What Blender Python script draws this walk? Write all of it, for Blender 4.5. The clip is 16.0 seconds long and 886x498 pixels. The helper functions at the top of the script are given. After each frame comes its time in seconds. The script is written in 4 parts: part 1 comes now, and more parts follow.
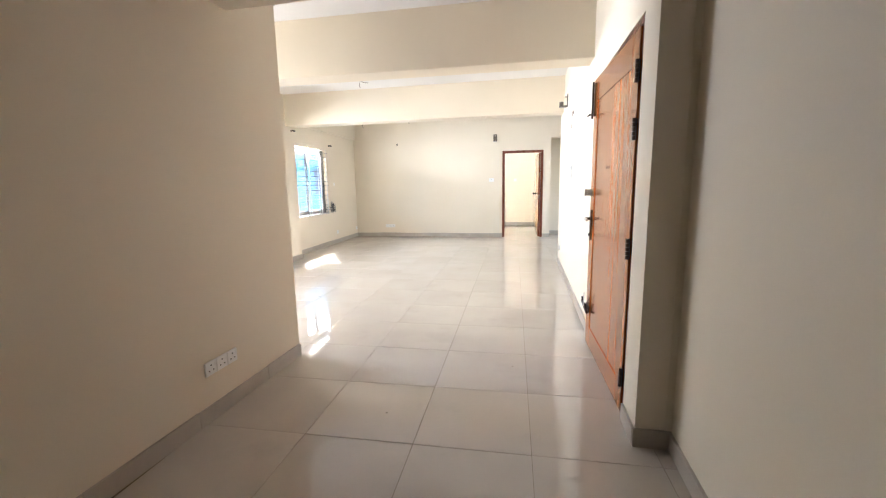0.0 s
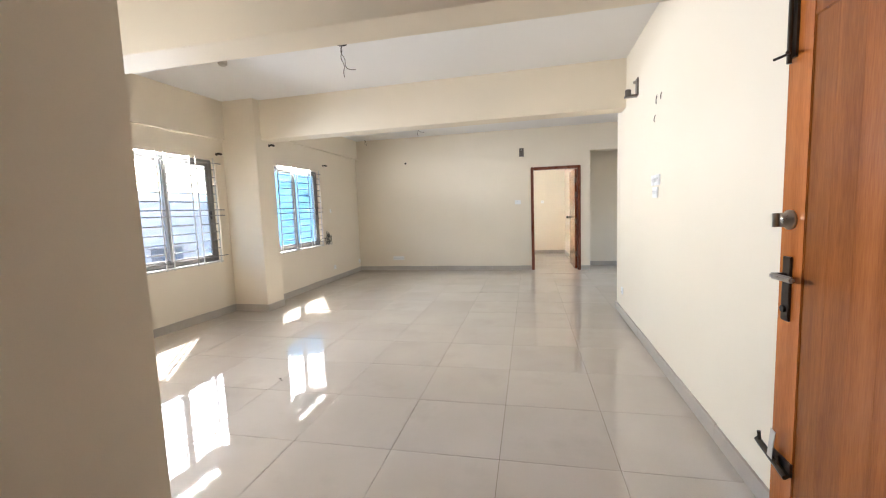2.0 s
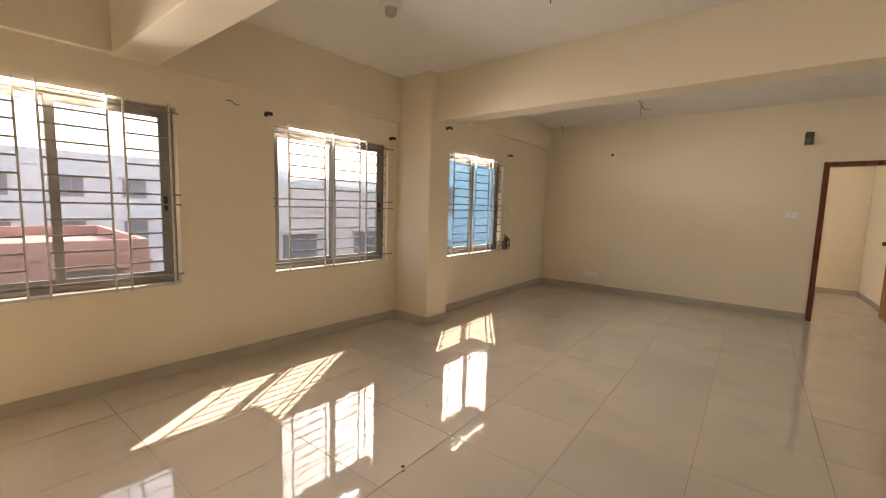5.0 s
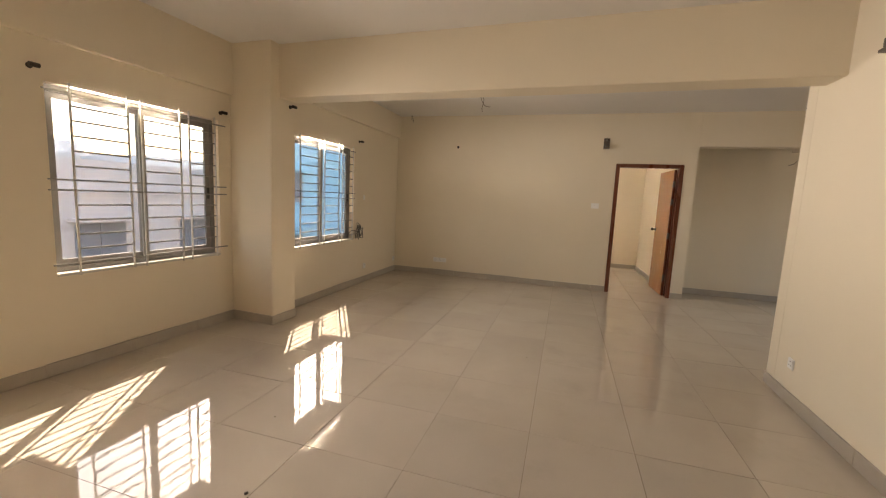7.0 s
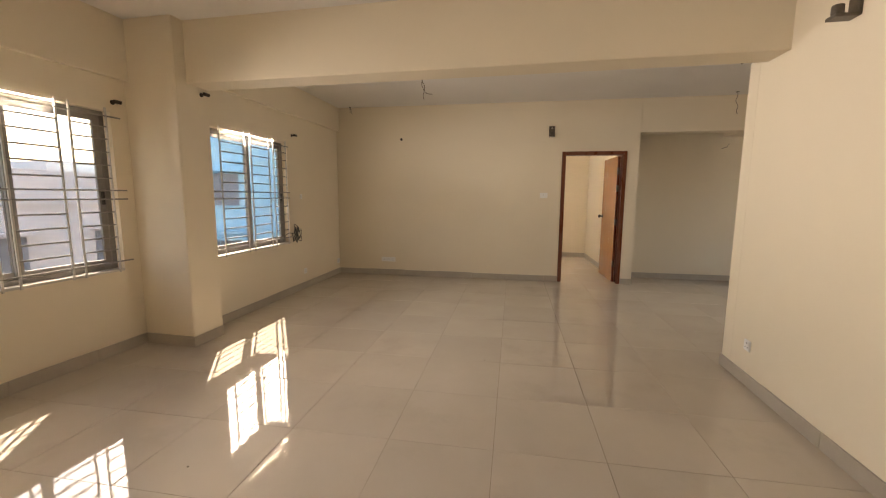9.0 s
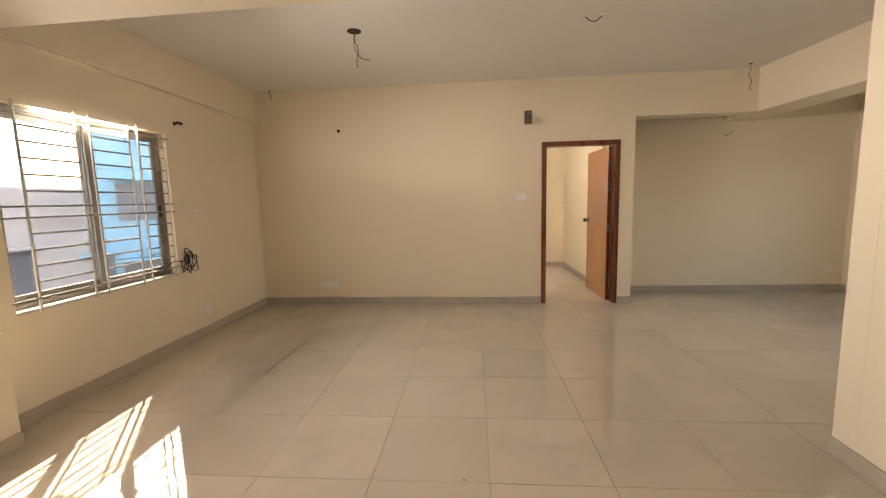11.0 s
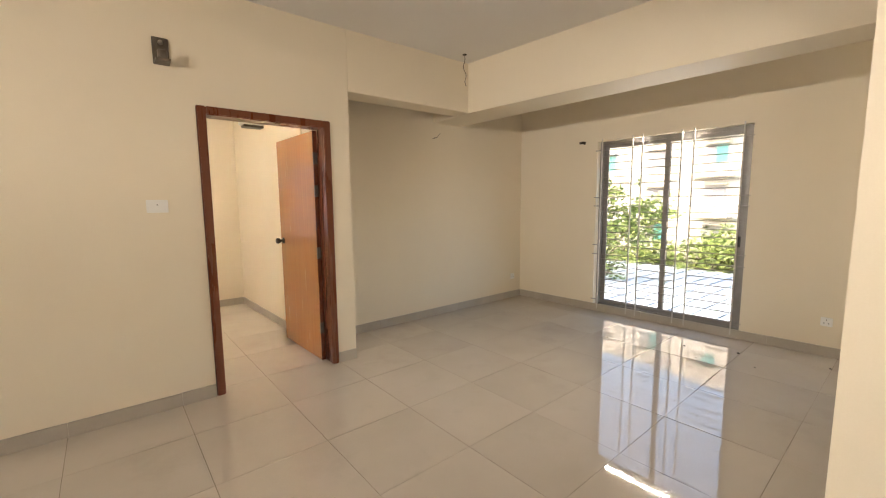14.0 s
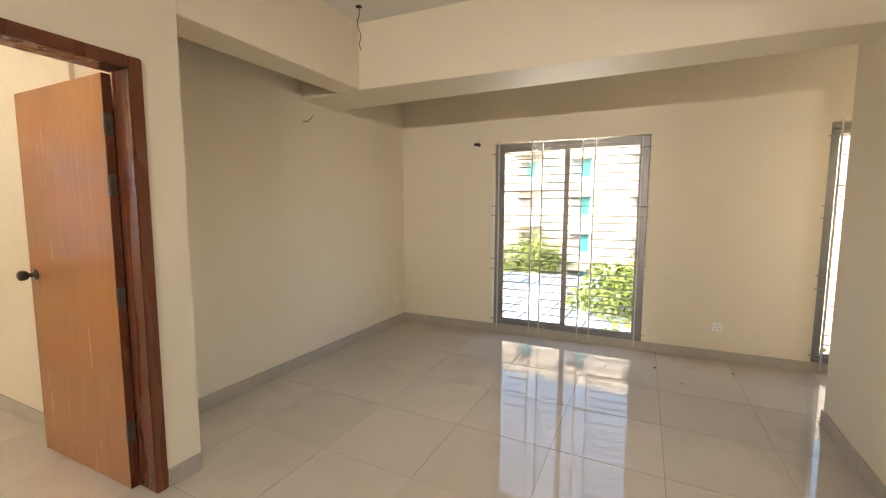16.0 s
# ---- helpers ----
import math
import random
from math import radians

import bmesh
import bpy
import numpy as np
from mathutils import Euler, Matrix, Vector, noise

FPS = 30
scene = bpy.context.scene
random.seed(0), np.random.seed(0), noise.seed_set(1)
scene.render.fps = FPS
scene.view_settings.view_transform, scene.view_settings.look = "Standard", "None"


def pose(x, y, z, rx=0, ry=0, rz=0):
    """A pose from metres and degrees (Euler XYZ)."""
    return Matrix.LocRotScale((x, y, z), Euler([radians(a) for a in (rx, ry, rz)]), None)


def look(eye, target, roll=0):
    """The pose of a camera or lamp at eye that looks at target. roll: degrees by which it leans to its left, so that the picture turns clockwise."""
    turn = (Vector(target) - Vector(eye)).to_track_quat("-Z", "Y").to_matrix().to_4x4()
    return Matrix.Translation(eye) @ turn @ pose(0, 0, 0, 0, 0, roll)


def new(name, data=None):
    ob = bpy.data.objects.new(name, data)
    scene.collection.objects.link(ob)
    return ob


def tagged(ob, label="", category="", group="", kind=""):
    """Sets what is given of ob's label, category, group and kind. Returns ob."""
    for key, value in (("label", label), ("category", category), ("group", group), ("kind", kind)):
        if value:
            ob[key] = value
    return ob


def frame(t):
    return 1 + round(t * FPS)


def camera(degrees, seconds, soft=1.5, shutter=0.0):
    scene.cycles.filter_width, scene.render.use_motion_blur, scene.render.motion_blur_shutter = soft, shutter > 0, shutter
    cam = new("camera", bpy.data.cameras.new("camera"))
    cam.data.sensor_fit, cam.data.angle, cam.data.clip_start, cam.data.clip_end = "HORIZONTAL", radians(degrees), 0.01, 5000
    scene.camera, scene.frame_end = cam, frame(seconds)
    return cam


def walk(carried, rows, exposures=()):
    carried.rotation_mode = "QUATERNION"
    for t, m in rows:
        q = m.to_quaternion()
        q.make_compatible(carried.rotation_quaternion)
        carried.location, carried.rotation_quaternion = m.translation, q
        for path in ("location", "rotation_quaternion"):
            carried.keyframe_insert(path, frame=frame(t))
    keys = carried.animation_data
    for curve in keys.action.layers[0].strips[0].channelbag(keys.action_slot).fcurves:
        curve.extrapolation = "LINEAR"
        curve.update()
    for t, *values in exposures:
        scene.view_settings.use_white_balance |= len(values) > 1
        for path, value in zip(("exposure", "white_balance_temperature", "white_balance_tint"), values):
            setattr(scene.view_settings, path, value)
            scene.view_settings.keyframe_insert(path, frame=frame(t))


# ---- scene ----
cam = camera(95.3, 16.0, soft=1.15)
PATH = [
    (0, (0.463, 0.277, 1.325), (0.039, 2.205, 1.009), -1.0),
    (0.5, (0.39, 0.685, 1.332), (-0.044, 2.618, 1.06), -1.5),
    (1, (0.285, 1.055, 1.34), (-0.161, 2.99, 1.103), -1.8),
    (1.5, (0.145, 1.46, 1.354), (-0.32, 3.394, 1.147), -1.8),
    (2, (0.064, 1.892, 1.328), (-0.435, 3.818, 1.131), -2.1),
    (2.5, (-0.033, 2.291, 1.373), (-0.582, 4.199, 1.158), -2.0),
    (3, (-0.155, 2.636, 1.375), (-0.774, 4.525, 1.153), -1.8),
    (3.5, (-0.248, 2.92, 1.374), (-1.067, 4.73, 1.143), -1.1),
    (3.7, (-0.245, 3.0, 1.374), (-1.197, 4.745, 1.145), -0.7),
    (4.75, (-0.53, 3.17, 1.395), (-1.81, 4.695, 1.18), 1.4),
    (5.8, (-0.714, 3.203, 1.410), (-1.830, 4.852, 1.218), 2.9),
    (6, (-0.706, 3.228, 1.422), (-1.733, 4.932, 1.216), 2.9),
    (6.5, (-0.67, 3.25, 1.418), (-1.49, 5.06, 1.19), 2.8),
    (7, (-0.663, 3.264, 1.422), (-1.308, 5.14, 1.172), 2.7),
    (7.5, (-0.665, 3.281, 1.426), (-1.182, 5.195, 1.158), 2.3),
    (8, (-0.623, 3.298, 1.412), (-1.079, 5.226, 1.142), 1.7),
    (10.3, (-0.875, 4.44, 1.390), (-1.244, 6.39, 1.142), -1.3),
    (10.5, (-0.883, 4.6, 1.376), (-1.225, 6.556, 1.136), -1.3),
    (11, (-0.906, 5.026, 1.405), (-1.141, 6.997, 1.162), -1.4),
    (11.5, (-0.929, 5.41, 1.395), (-1.042, 7.393, 1.156), -1.2),
    (12, (-0.946, 5.794, 1.382), (-0.888, 7.779, 1.147), -1.1),
    (12.5, (-0.895, 6.177, 1.405), (-0.591, 8.138, 1.151), -0.9),
    (13, (-0.815, 6.448, 1.448), (-0.219, 8.337, 1.17), -0.7),
    (13.5, (-0.781, 6.82, 1.423), (0.165, 8.564, 1.169), -0.6),
    (14, (-0.653, 7.101, 1.419), (0.558, 8.676, 1.19), -0.5),
    (14.5, (-0.524, 7.397, 1.444), (0.879, 8.806, 1.233), -0.3),
    (15, (-0.493, 7.747, 1.421), (1.048, 9.007, 1.223), 0.1),
    (15.5, (-0.436, 8.002, 1.43), (1.211, 9.119, 1.236), 0.3),
    (16, (-0.299, 8.279, 1.412), (1.445, 9.238, 1.222), 0.2),
]
EXPOSURES = [(0, 5.15, 5350, 11), (2.5, 4.15, 5600, 11), (3.5, 3.7, 6500, 14), (6.0, 3.42, 7300, 17), (8.0, 3.45, 7300, 17), (10.5, 3.68, 7450, 16.5), (11.5, 3.98, 7400, 16.5), (12.5, 4.18, 6000, 11), (13.0, 4.15, 7150, 14.5), (16, 4.05, 7000, 13)]
walk(cam, [(t, look(eye, target, roll)) for t, eye, target, roll in PATH], EXPOSURES)

# ---- world and light ----
SUN_AZ = Vector((-0.573, 0.82, 0)).normalized()     # towards the sun, level
SUN_EL = radians(38)
world = bpy.data.worlds.new("sky")
scene.world = world
world.use_nodes = True
wn = world.node_tree
sky = wn.nodes.new("ShaderNodeTexSky")
sky.sky_type, sky.sun_disc = "NISHITA", False
sky.sun_elevation, sky.sun_rotation = SUN_EL, math.atan2(SUN_AZ.x, SUN_AZ.y)
sky.dust_density, sky.air_density = 4.0, 1.2
wn.nodes["Background"].inputs["Strength"].default_value = 0.15
wn.links.new(sky.outputs["Color"], wn.nodes["Background"].inputs["Color"])

sun_data = bpy.data.lights.new("sun", "SUN")
sun_data.energy, sun_data.angle, sun_data.color = 1.45, radians(0.4), (1.0, 0.92, 0.78)
sun = new("sun", sun_data)
sun.matrix_world = look(SUN_AZ * 20 * math.cos(SUN_EL) + Vector((0, 0, 20 * math.sin(SUN_EL))), (0, 0, 0))


# ---- materials ----
def nodes_of(name):
    m = bpy.data.materials.new(name)
    m.use_nodes = True
    nt = m.node_tree
    return m, nt, nt.nodes["Principled BSDF"]


def mat(name, a, b=None, rough=0.6, metal=0.0, scale=6.0, fine=90.0, bump=0.0, stretch=(1, 1, 1), rough_var=0.08, coat=0.0, specular=0.5, rnd=0.0):
    """A painted or natural surface: two colours mixed by coarse and fine noise, gloss that varies, fine relief."""
    m, nt, p = nodes_of(name)
    b = b or tuple(c * 0.86 for c in a)
    N, L = nt.nodes.new, nt.links.new
    co = N("ShaderNodeTexCoord")
    mp = N("ShaderNodeMapping")
    mp.inputs["Scale"].default_value = stretch
    L(co.outputs["Object"], mp.inputs["Vector"])
    src = mp.outputs["Vector"]
    if rnd:
        oi, add = N("ShaderNodeObjectInfo"), N("ShaderNodeVectorMath")
        add.operation = "MULTIPLY_ADD"
        add.inputs[1].default_value = (37, 19, 53)
        comb = N("ShaderNodeCombineXYZ")
        for i in range(3):
            L(oi.outputs["Random"], comb.inputs[i])
        L(comb.outputs[0], add.inputs[0])
        L(src, add.inputs[2])
        src = add.outputs[0]
    n1, n2 = N("ShaderNodeTexNoise"), N("ShaderNodeTexNoise")
    n1.inputs["Scale"].default_value, n2.inputs["Scale"].default_value = scale, fine
    n1.inputs["Detail"].default_value, n2.inputs["Detail"].default_value = 5, 3
    L(src, n1.inputs["Vector"]), L(src, n2.inputs["Vector"])
    mx = N("ShaderNodeMath")
    mx.operation = "MULTIPLY_ADD"
    mx.inputs[1].default_value = 0.35
    L(n2.outputs["Fac"], mx.inputs[0])
    sc = N("ShaderNodeMath")
    sc.operation = "MULTIPLY"
    sc.inputs[1].default_value = 0.65
    L(n1.outputs["Fac"], sc.inputs[0])
    L(sc.outputs[0], mx.inputs[2])
    ramp = N("ShaderNodeValToRGB")
    ramp.color_ramp.elements[0].position, ramp.color_ramp.elements[1].position = 0.34, 0.66
    ramp.color_ramp.elements[0].color, ramp.color_ramp.elements[1].color = (*b, 1), (*a, 1)
    L(mx.outputs[0], ramp.inputs["Fac"])
    col = ramp.outputs["Color"]
    if rnd:
        hs = N("ShaderNodeHueSaturation")
        mr = N("ShaderNodeMapRange")
        mr.inputs["To Min"].default_value, mr.inputs["To Max"].default_value = 1 - rnd, 1 + rnd
        L(oi.outputs["Random"], mr.inputs["Value"])
        L(mr.outputs[0], hs.inputs["Value"])
        L(col, hs.inputs["Color"])
        col = hs.outputs["Color"]
    L(col, p.inputs["Base Color"])
    rr = N("ShaderNodeMapRange")
    rr.inputs["To Min"].default_value, rr.inputs["To Max"].default_value = max(0.02, rough - rough_var), min(1, rough + rough_var)
    L(n1.outputs["Fac"], rr.inputs["Value"])
    L(rr.outputs[0], p.inputs["Roughness"])
    p.inputs["Metallic"].default_value = metal
    p.inputs["Coat Weight"].default_value = coat
    p.inputs["Specular IOR Level"].default_value = specular
    if bump:
        bn = N("ShaderNodeBump")
        bn.inputs["Strength"].default_value, bn.inputs["Distance"].default_value = bump, 0.004
        L(mx.outputs[0], bn.inputs["Height"])
        L(bn.outputs[0], p.inputs["Normal"])
    return m


def tile_material():
    """Polished porcelain: faint clouds and speckle, a little waviness that bends the reflections."""
    m = mat("polished_tile", (0.56, 0.505, 0.435), (0.51, 0.455, 0.385), rough=0.035, rough_var=0.02, scale=2.2, fine=260, rnd=0.035, specular=1.0)
    nt = m.node_tree
    p = nt.nodes["Principled BSDF"]
    co, n, bn = nt.nodes.new("ShaderNodeNewGeometry"), nt.nodes.new("ShaderNodeTexNoise"), nt.nodes.new("ShaderNodeBump")
    n.inputs["Scale"].default_value, n.inputs["Detail"].default_value = 8.5, 1.0
    bn.inputs["Strength"].default_value, bn.inputs["Distance"].default_value = 0.11, 0.004
    nt.links.new(co.outputs["Position"], n.inputs["Vector"])
    # scuffs and dust left by the builders
    d, rp, mx = nt.nodes.new("ShaderNodeTexNoise"), nt.nodes.new("ShaderNodeValToRGB"), nt.nodes.new("ShaderNodeMix")
    d.inputs["Scale"].default_value, d.inputs["Detail"].default_value, d.inputs["Roughness"].default_value = 1.9, 7.0, 0.62
    rp.color_ramp.elements[0].position, rp.color_ramp.elements[1].position = 0.56, 0.78
    rp.color_ramp.elements[0].color, rp.color_ramp.elements[1].color = (0, 0, 0, 1), (0.28, 0.28, 0.28, 1)
    mx.data_type = "RGBA"
    mx.inputs["B"].default_value = (0.30, 0.26, 0.215, 1)
    old = p.inputs["Base Color"].links[0].from_socket
    nt.links.new(co.outputs["Position"], d.inputs["Vector"])
    nt.links.new(d.outputs["Fac"], rp.inputs["Fac"])
    nt.links.new(rp.outputs["Color"], mx.inputs["Factor"])
    nt.links.new(old, mx.inputs["A"])
    nt.links.new(mx.outputs["Result"], p.inputs["Base Color"])
    nt.links.new(n.outputs["Fac"], bn.inputs["Height"])
    nt.links.new(bn.outputs[0], p.inputs["Normal"])
    return m


def glass_material(name, tint=(1, 1, 1), gloss=0.06):
    m, nt, p = nodes_of(name)
    nt.nodes.remove(p)
    N, L = nt.nodes.new, nt.links.new
    tr, gl, mx, fr = N("ShaderNodeBsdfTransparent"), N("ShaderNodeBsdfGlossy"), N("ShaderNodeMixShader"), N("ShaderNodeLayerWeight")
    tr.inputs["Color"].default_value = (*tint, 1)
    gl.inputs["Roughness"].default_value = 0.02
    fr.inputs["Blend"].default_value = 0.12
    ml = N("ShaderNodeMath")
    ml.operation = "MULTIPLY"
    ml.inputs[1].default_value = 0.3
    L(fr.outputs["Facing"], ml.inputs[0])
    L(ml.outputs[0], mx.inputs["Fac"])
    L(tr.outputs[0], mx.inputs[1]), L(gl.outputs[0], mx.inputs[2])
    L(mx.outputs[0], nt.nodes["Material Output"].inputs["Surface"])
    return m


M_WALL = mat("cream_paint", (0.80, 0.715, 0.57), (0.765, 0.68, 0.535), rough=0.62, scale=1.1, fine=160, bump=0.12, specular=0.35)
M_CEIL = mat("white_paint", (0.80, 0.775, 0.74), (0.77, 0.745, 0.71), rough=0.75, scale=1.0, fine=140, bump=0.10, specular=0.3)
M_TILE = tile_material()
M_GROUT = mat("grout", (0.22, 0.18, 0.14), (0.13, 0.105, 0.08), rough=0.9, scale=9)
M_BASE = mat("grey_beige_skirting", (0.47, 0.415, 0.345), (0.40, 0.35, 0.29), rough=0.32, scale=5, fine=200)
M_FRAME = mat("dark_red_timber", (0.155, 0.043, 0.019), (0.14, 0.038, 0.016), rough=0.28, scale=4, fine=40, stretch=(5, 5, 0.4), bump=0.02, coat=0.3)
M_LEAF = mat("orange_veneer", (0.42, 0.175, 0.048), (0.36, 0.14, 0.036), rough=0.24, scale=3, fine=40, stretch=(14, 14, 0.6), coat=0.25)
M_TEAK = mat("teak", (0.43, 0.14, 0.026), (0.24, 0.066, 0.012), rough=0.2, scale=2.2, fine=34, stretch=(7, 7, 0.45), bump=0.02, coat=0.35, rnd=0.26)
M_ALU = mat("aluminium", (0.29, 0.275, 0.255), (0.22, 0.205, 0.19), rough=0.42, metal=0.55, scale=6)
M_BAR = mat("white_bar_paint", (0.62, 0.60, 0.56), (0.50, 0.47, 0.43), rough=0.45, scale=14)
# crossbars against the sky: their backlit darkness is put into this colour
M_ROD = mat("backlit_bar_grey", (0.30, 0.285, 0.26), (0.22, 0.205, 0.19), rough=0.5, scale=14)
M_RUBBER = mat("black_gasket", (0.03, 0.028, 0.026), rough=0.6)
M_IRON = mat("dark_bronze", (0.07, 0.055, 0.042), (0.04, 0.03, 0.022), rough=0.36, metal=0.7, scale=25)
M_STEEL = mat("satin_steel", (0.52, 0.48, 0.42), (0.42, 0.38, 0.33), rough=0.3, metal=0.9, scale=30)
M_PLASTIC = mat("ivory_plastic", (0.86, 0.85, 0.82), (0.82, 0.81, 0.78), rough=0.35, scale=12)
M_HOLE = mat("dark_void", (0.02, 0.016, 0.013), rough=0.8)
M_WIRE = mat("brown_wire", (0.10, 0.055, 0.03), (0.05, 0.03, 0.02), rough=0.5, scale=30)
M_BLACKWIRE = mat("black_wire", (0.02, 0.02, 0.022), rough=0.4, scale=30)
M_SCONCE = mat("smoked_bracket", (0.17, 0.145, 0.12), (0.11, 0.09, 0.07), rough=0.35, metal=0.5, scale=20)
# grey tint added to the glass to hold down the bright outdoors
M_GLASS = glass_material("window_glass", (0.58, 0.585, 0.59))
M_FACADE = mat("cream_facade", (0.64, 0.60, 0.53), (0.56, 0.52, 0.45), rough=0.85, scale=0.6, fine=7)
M_PALE = mat("pale_grey_facade", (0.76, 0.74, 0.71), (0.68, 0.66, 0.63), rough=0.85, scale=0.5, fine=6)
M_PINK = mat("pink_grey_facade", (0.76, 0.67, 0.61), (0.68, 0.59, 0.53), rough=0.85, scale=0.5, fine=6)
M_BLUE = mat("blue_sheet", (0.44, 0.72, 0.84), (0.36, 0.65, 0.79), rough=0.6, scale=0.8, fine=9)
M_TEAL = mat("teal_glass", (0.07, 0.33, 0.32), (0.04, 0.22, 0.22), rough=0.2, scale=1.5)
# flat grey for far windows; the shade inside them is put into the colour
M_DARKWIN = mat("painted_dark_window", (0.30, 0.29, 0.29), (0.22, 0.21, 0.22), rough=0.4, scale=1.5)
M_BRICK = mat("red_brick", (0.52, 0.30, 0.23), (0.44, 0.24, 0.18), rough=0.9, scale=4, rnd=0.2)
M_ROOF = mat("blue_grey_roof", (0.42, 0.49, 0.57), (0.36, 0.43, 0.50), rough=0.55, scale=0.8, fine=12)
M_GROUND = mat("dusty_ground", (0.34, 0.30, 0.24), (0.25, 0.22, 0.17), rough=0.95, scale=0.3, fine=6)
M_BARK = mat("bark", (0.20, 0.15, 0.10), (0.12, 0.09, 0.06), rough=0.9, scale=6, bump=0.3)
M_FOLIAGE = mat("leaves", (0.24, 0.29, 0.06), (0.13, 0.19, 0.04), rough=0.6, scale=0.9, fine=4, rnd=0.1)
M_KEYTAG = mat("clear_tag", (0.62, 0.58, 0.52), rough=0.25)


# ---- mesh helpers ----
def finish(bm, name, material, bevel=0.0, smooth=False):
    bmesh.ops.recalc_face_normals(bm, faces=bm.faces)
    if bevel:
        bmesh.ops.bevel(bm, geom=list(bm.edges), offset=bevel, segments=2, affect="EDGES", clamp_overlap=True)
    me = bpy.data.meshes.new(name)
    bm.to_mesh(me)
    bm.free()
    for mm in (material if isinstance(material, (list, tuple)) else [material]):
        me.materials.append(mm)
    if smooth:
        for p in me.polygons:
            p.use_smooth = True
    return me


def add_box(bm, x0, x1, y0, y1, z0, z1, m=None):
    vs = [bm.verts.new(v) for v in ((x0, y0, z0), (x1, y0, z0), (x1, y1, z0), (x0, y1, z0), (x0, y0, z1), (x1, y0, z1), (x1, y1, z1), (x0, y1, z1))]
    if m is not None:
        for v in vs:
            v.co = m @ v.co
    for f in ((0, 3, 2, 1), (4, 5, 6, 7), (0, 1, 5, 4), (1, 2, 6, 5), (2, 3, 7, 6), (3, 0, 4, 7)):
        bm.faces.new([vs[i] for i in f])
    return vs


def add_cyl(bm, a, b, r0, r1=None, n=10, caps=True):
    a, b = Vector(a), Vector(b)
    r1 = r0 if r1 is None else r1
    q = (b - a).to_track_quat("Z", "Y")
    rings = []
    for c, r in ((a, r0), (b, r1)):
        rings.append([bm.verts.new(c + q @ Vector((r * math.cos(2 * math.pi * i / n), r * math.sin(2 * math.pi * i / n), 0))) for i in range(n)])
    for i in range(n):
        bm.faces.new((rings[0][i], rings[0][(i + 1) % n], rings[1][(i + 1) % n], rings[1][i]))
    if caps:
        bm.faces.new(rings[0][::-1]), bm.faces.new(rings[1])


def add_lathe(bm, profile, m=None, n=16):
    """Turned shape round local z from (radius, height) pairs."""
    rings = []
    for r, z in profile:
        ring = [bm.verts.new((r * math.cos(2 * math.pi * i / n), r * math.sin(2 * math.pi * i / n), z)) for i in range(n)]
        rings.append(ring)
    for a, b in zip(rings, rings[1:]):
        for i in range(n):
            bm.faces.new((a[i], a[(i + 1) % n], b[(i + 1) % n], b[i]))
    bm.faces.new(rings[0][::-1]), bm.faces.new(rings[-1])
    if m is not None:
        for ring in rings:
            for v in ring:
                v.co = m @ v.co


def add_ring(bm, x0, x1, y0, y1, z0, z1, l, r, lo, hi):
    """A mitred rectangular frame in one piece; l, r, lo, hi are the widths of its members."""
    out = [(x0, z0), (x1, z0), (x1, z1), (x0, z1)]
    inn = [(x0 + l, z0 + lo), (x1 - r, z0 + lo), (x1 - r, z1 - hi), (x0 + l, z1 - hi)]
    v = [[bm.verts.new((x, y, z)) for x, z in loop] for loop in (out, inn) for y in (y0, y1)]
    for i in range(4):
        k = (i + 1) % 4
        for a, c in ((0, 2), (3, 1), (1, 0), (2, 3)):
            bm.faces.new((v[a][i], v[a][k], v[c][k], v[c][i]))


def add_prism(bm, pts, z0, z1):
    lo = [bm.verts.new((x, y, z0)) for x, y in pts]
    hi = [bm.verts.new((x, y, z1)) for x, y in pts]
    bm.faces.new(lo[::-1]), bm.faces.new(hi)
    n = len(pts)
    for i in range(n):
        bm.faces.new((lo[i], lo[(i + 1) % n], hi[(i + 1) % n], hi[i]))


def part(name, me, parent, m=None, label=""):
    ob = new(name, me)
    ob.parent = parent
    if m is not None:
        ob.matrix_local = m
    if label:
        tagged(ob, label)
    return ob


def box_part(name, parent, ext, material, bevel=0.002, label=""):
    bm = bmesh.new()
    add_box(bm, *ext)
    return part(name, finish(bm, name, material, bevel), parent, None, label)


def empty(name, m=None):
    ob = new(name)
    ob.empty_display_size = 0.1
    if m is not None:
        ob.matrix_world = m
    return ob


def tube(name, pts, r, material, parent=None, smooth=True):
    """A wire or cable along points."""
    cu = bpy.data.curves.new(name, "CURVE")
    cu.dimensions, cu.bevel_depth, cu.bevel_resolution, cu.use_fill_caps = "3D", r, 2, True
    sp = cu.splines.new("NURBS" if smooth else "POLY")
    sp.points.add(len(pts) - 1)
    for q, c in zip(sp.points, pts):
        q.co = (*c, 1)
    if smooth:
        sp.use_endpoint_u, sp.order_u = True, 3
    me_ob = bpy.data.objects.new(name, cu)
    scene.collection.objects.link(me_ob)
    dg = bpy.context.evaluated_depsgraph_get()
    me = bpy.data.meshes.new_from_object(me_ob.evaluated_get(dg))
    bpy.data.objects.remove(me_ob)
    me.materials.clear()
    me.materials.append(material)
    ob = new(name, me)
    ob.parent = parent
    return ob


def axis_of(p0, p1):
    """Local frame of a wall: x along it, y towards its back (to the left of p0 to p1 is the room when y is flipped)."""
    d = Vector((p1[0] - p0[0], p1[1] - p0[1], 0))
    return Matrix.Translation((p0[0], p0[1], 0)) @ Matrix.Rotation(math.atan2(d.y, d.x), 4, "Z"), d.length


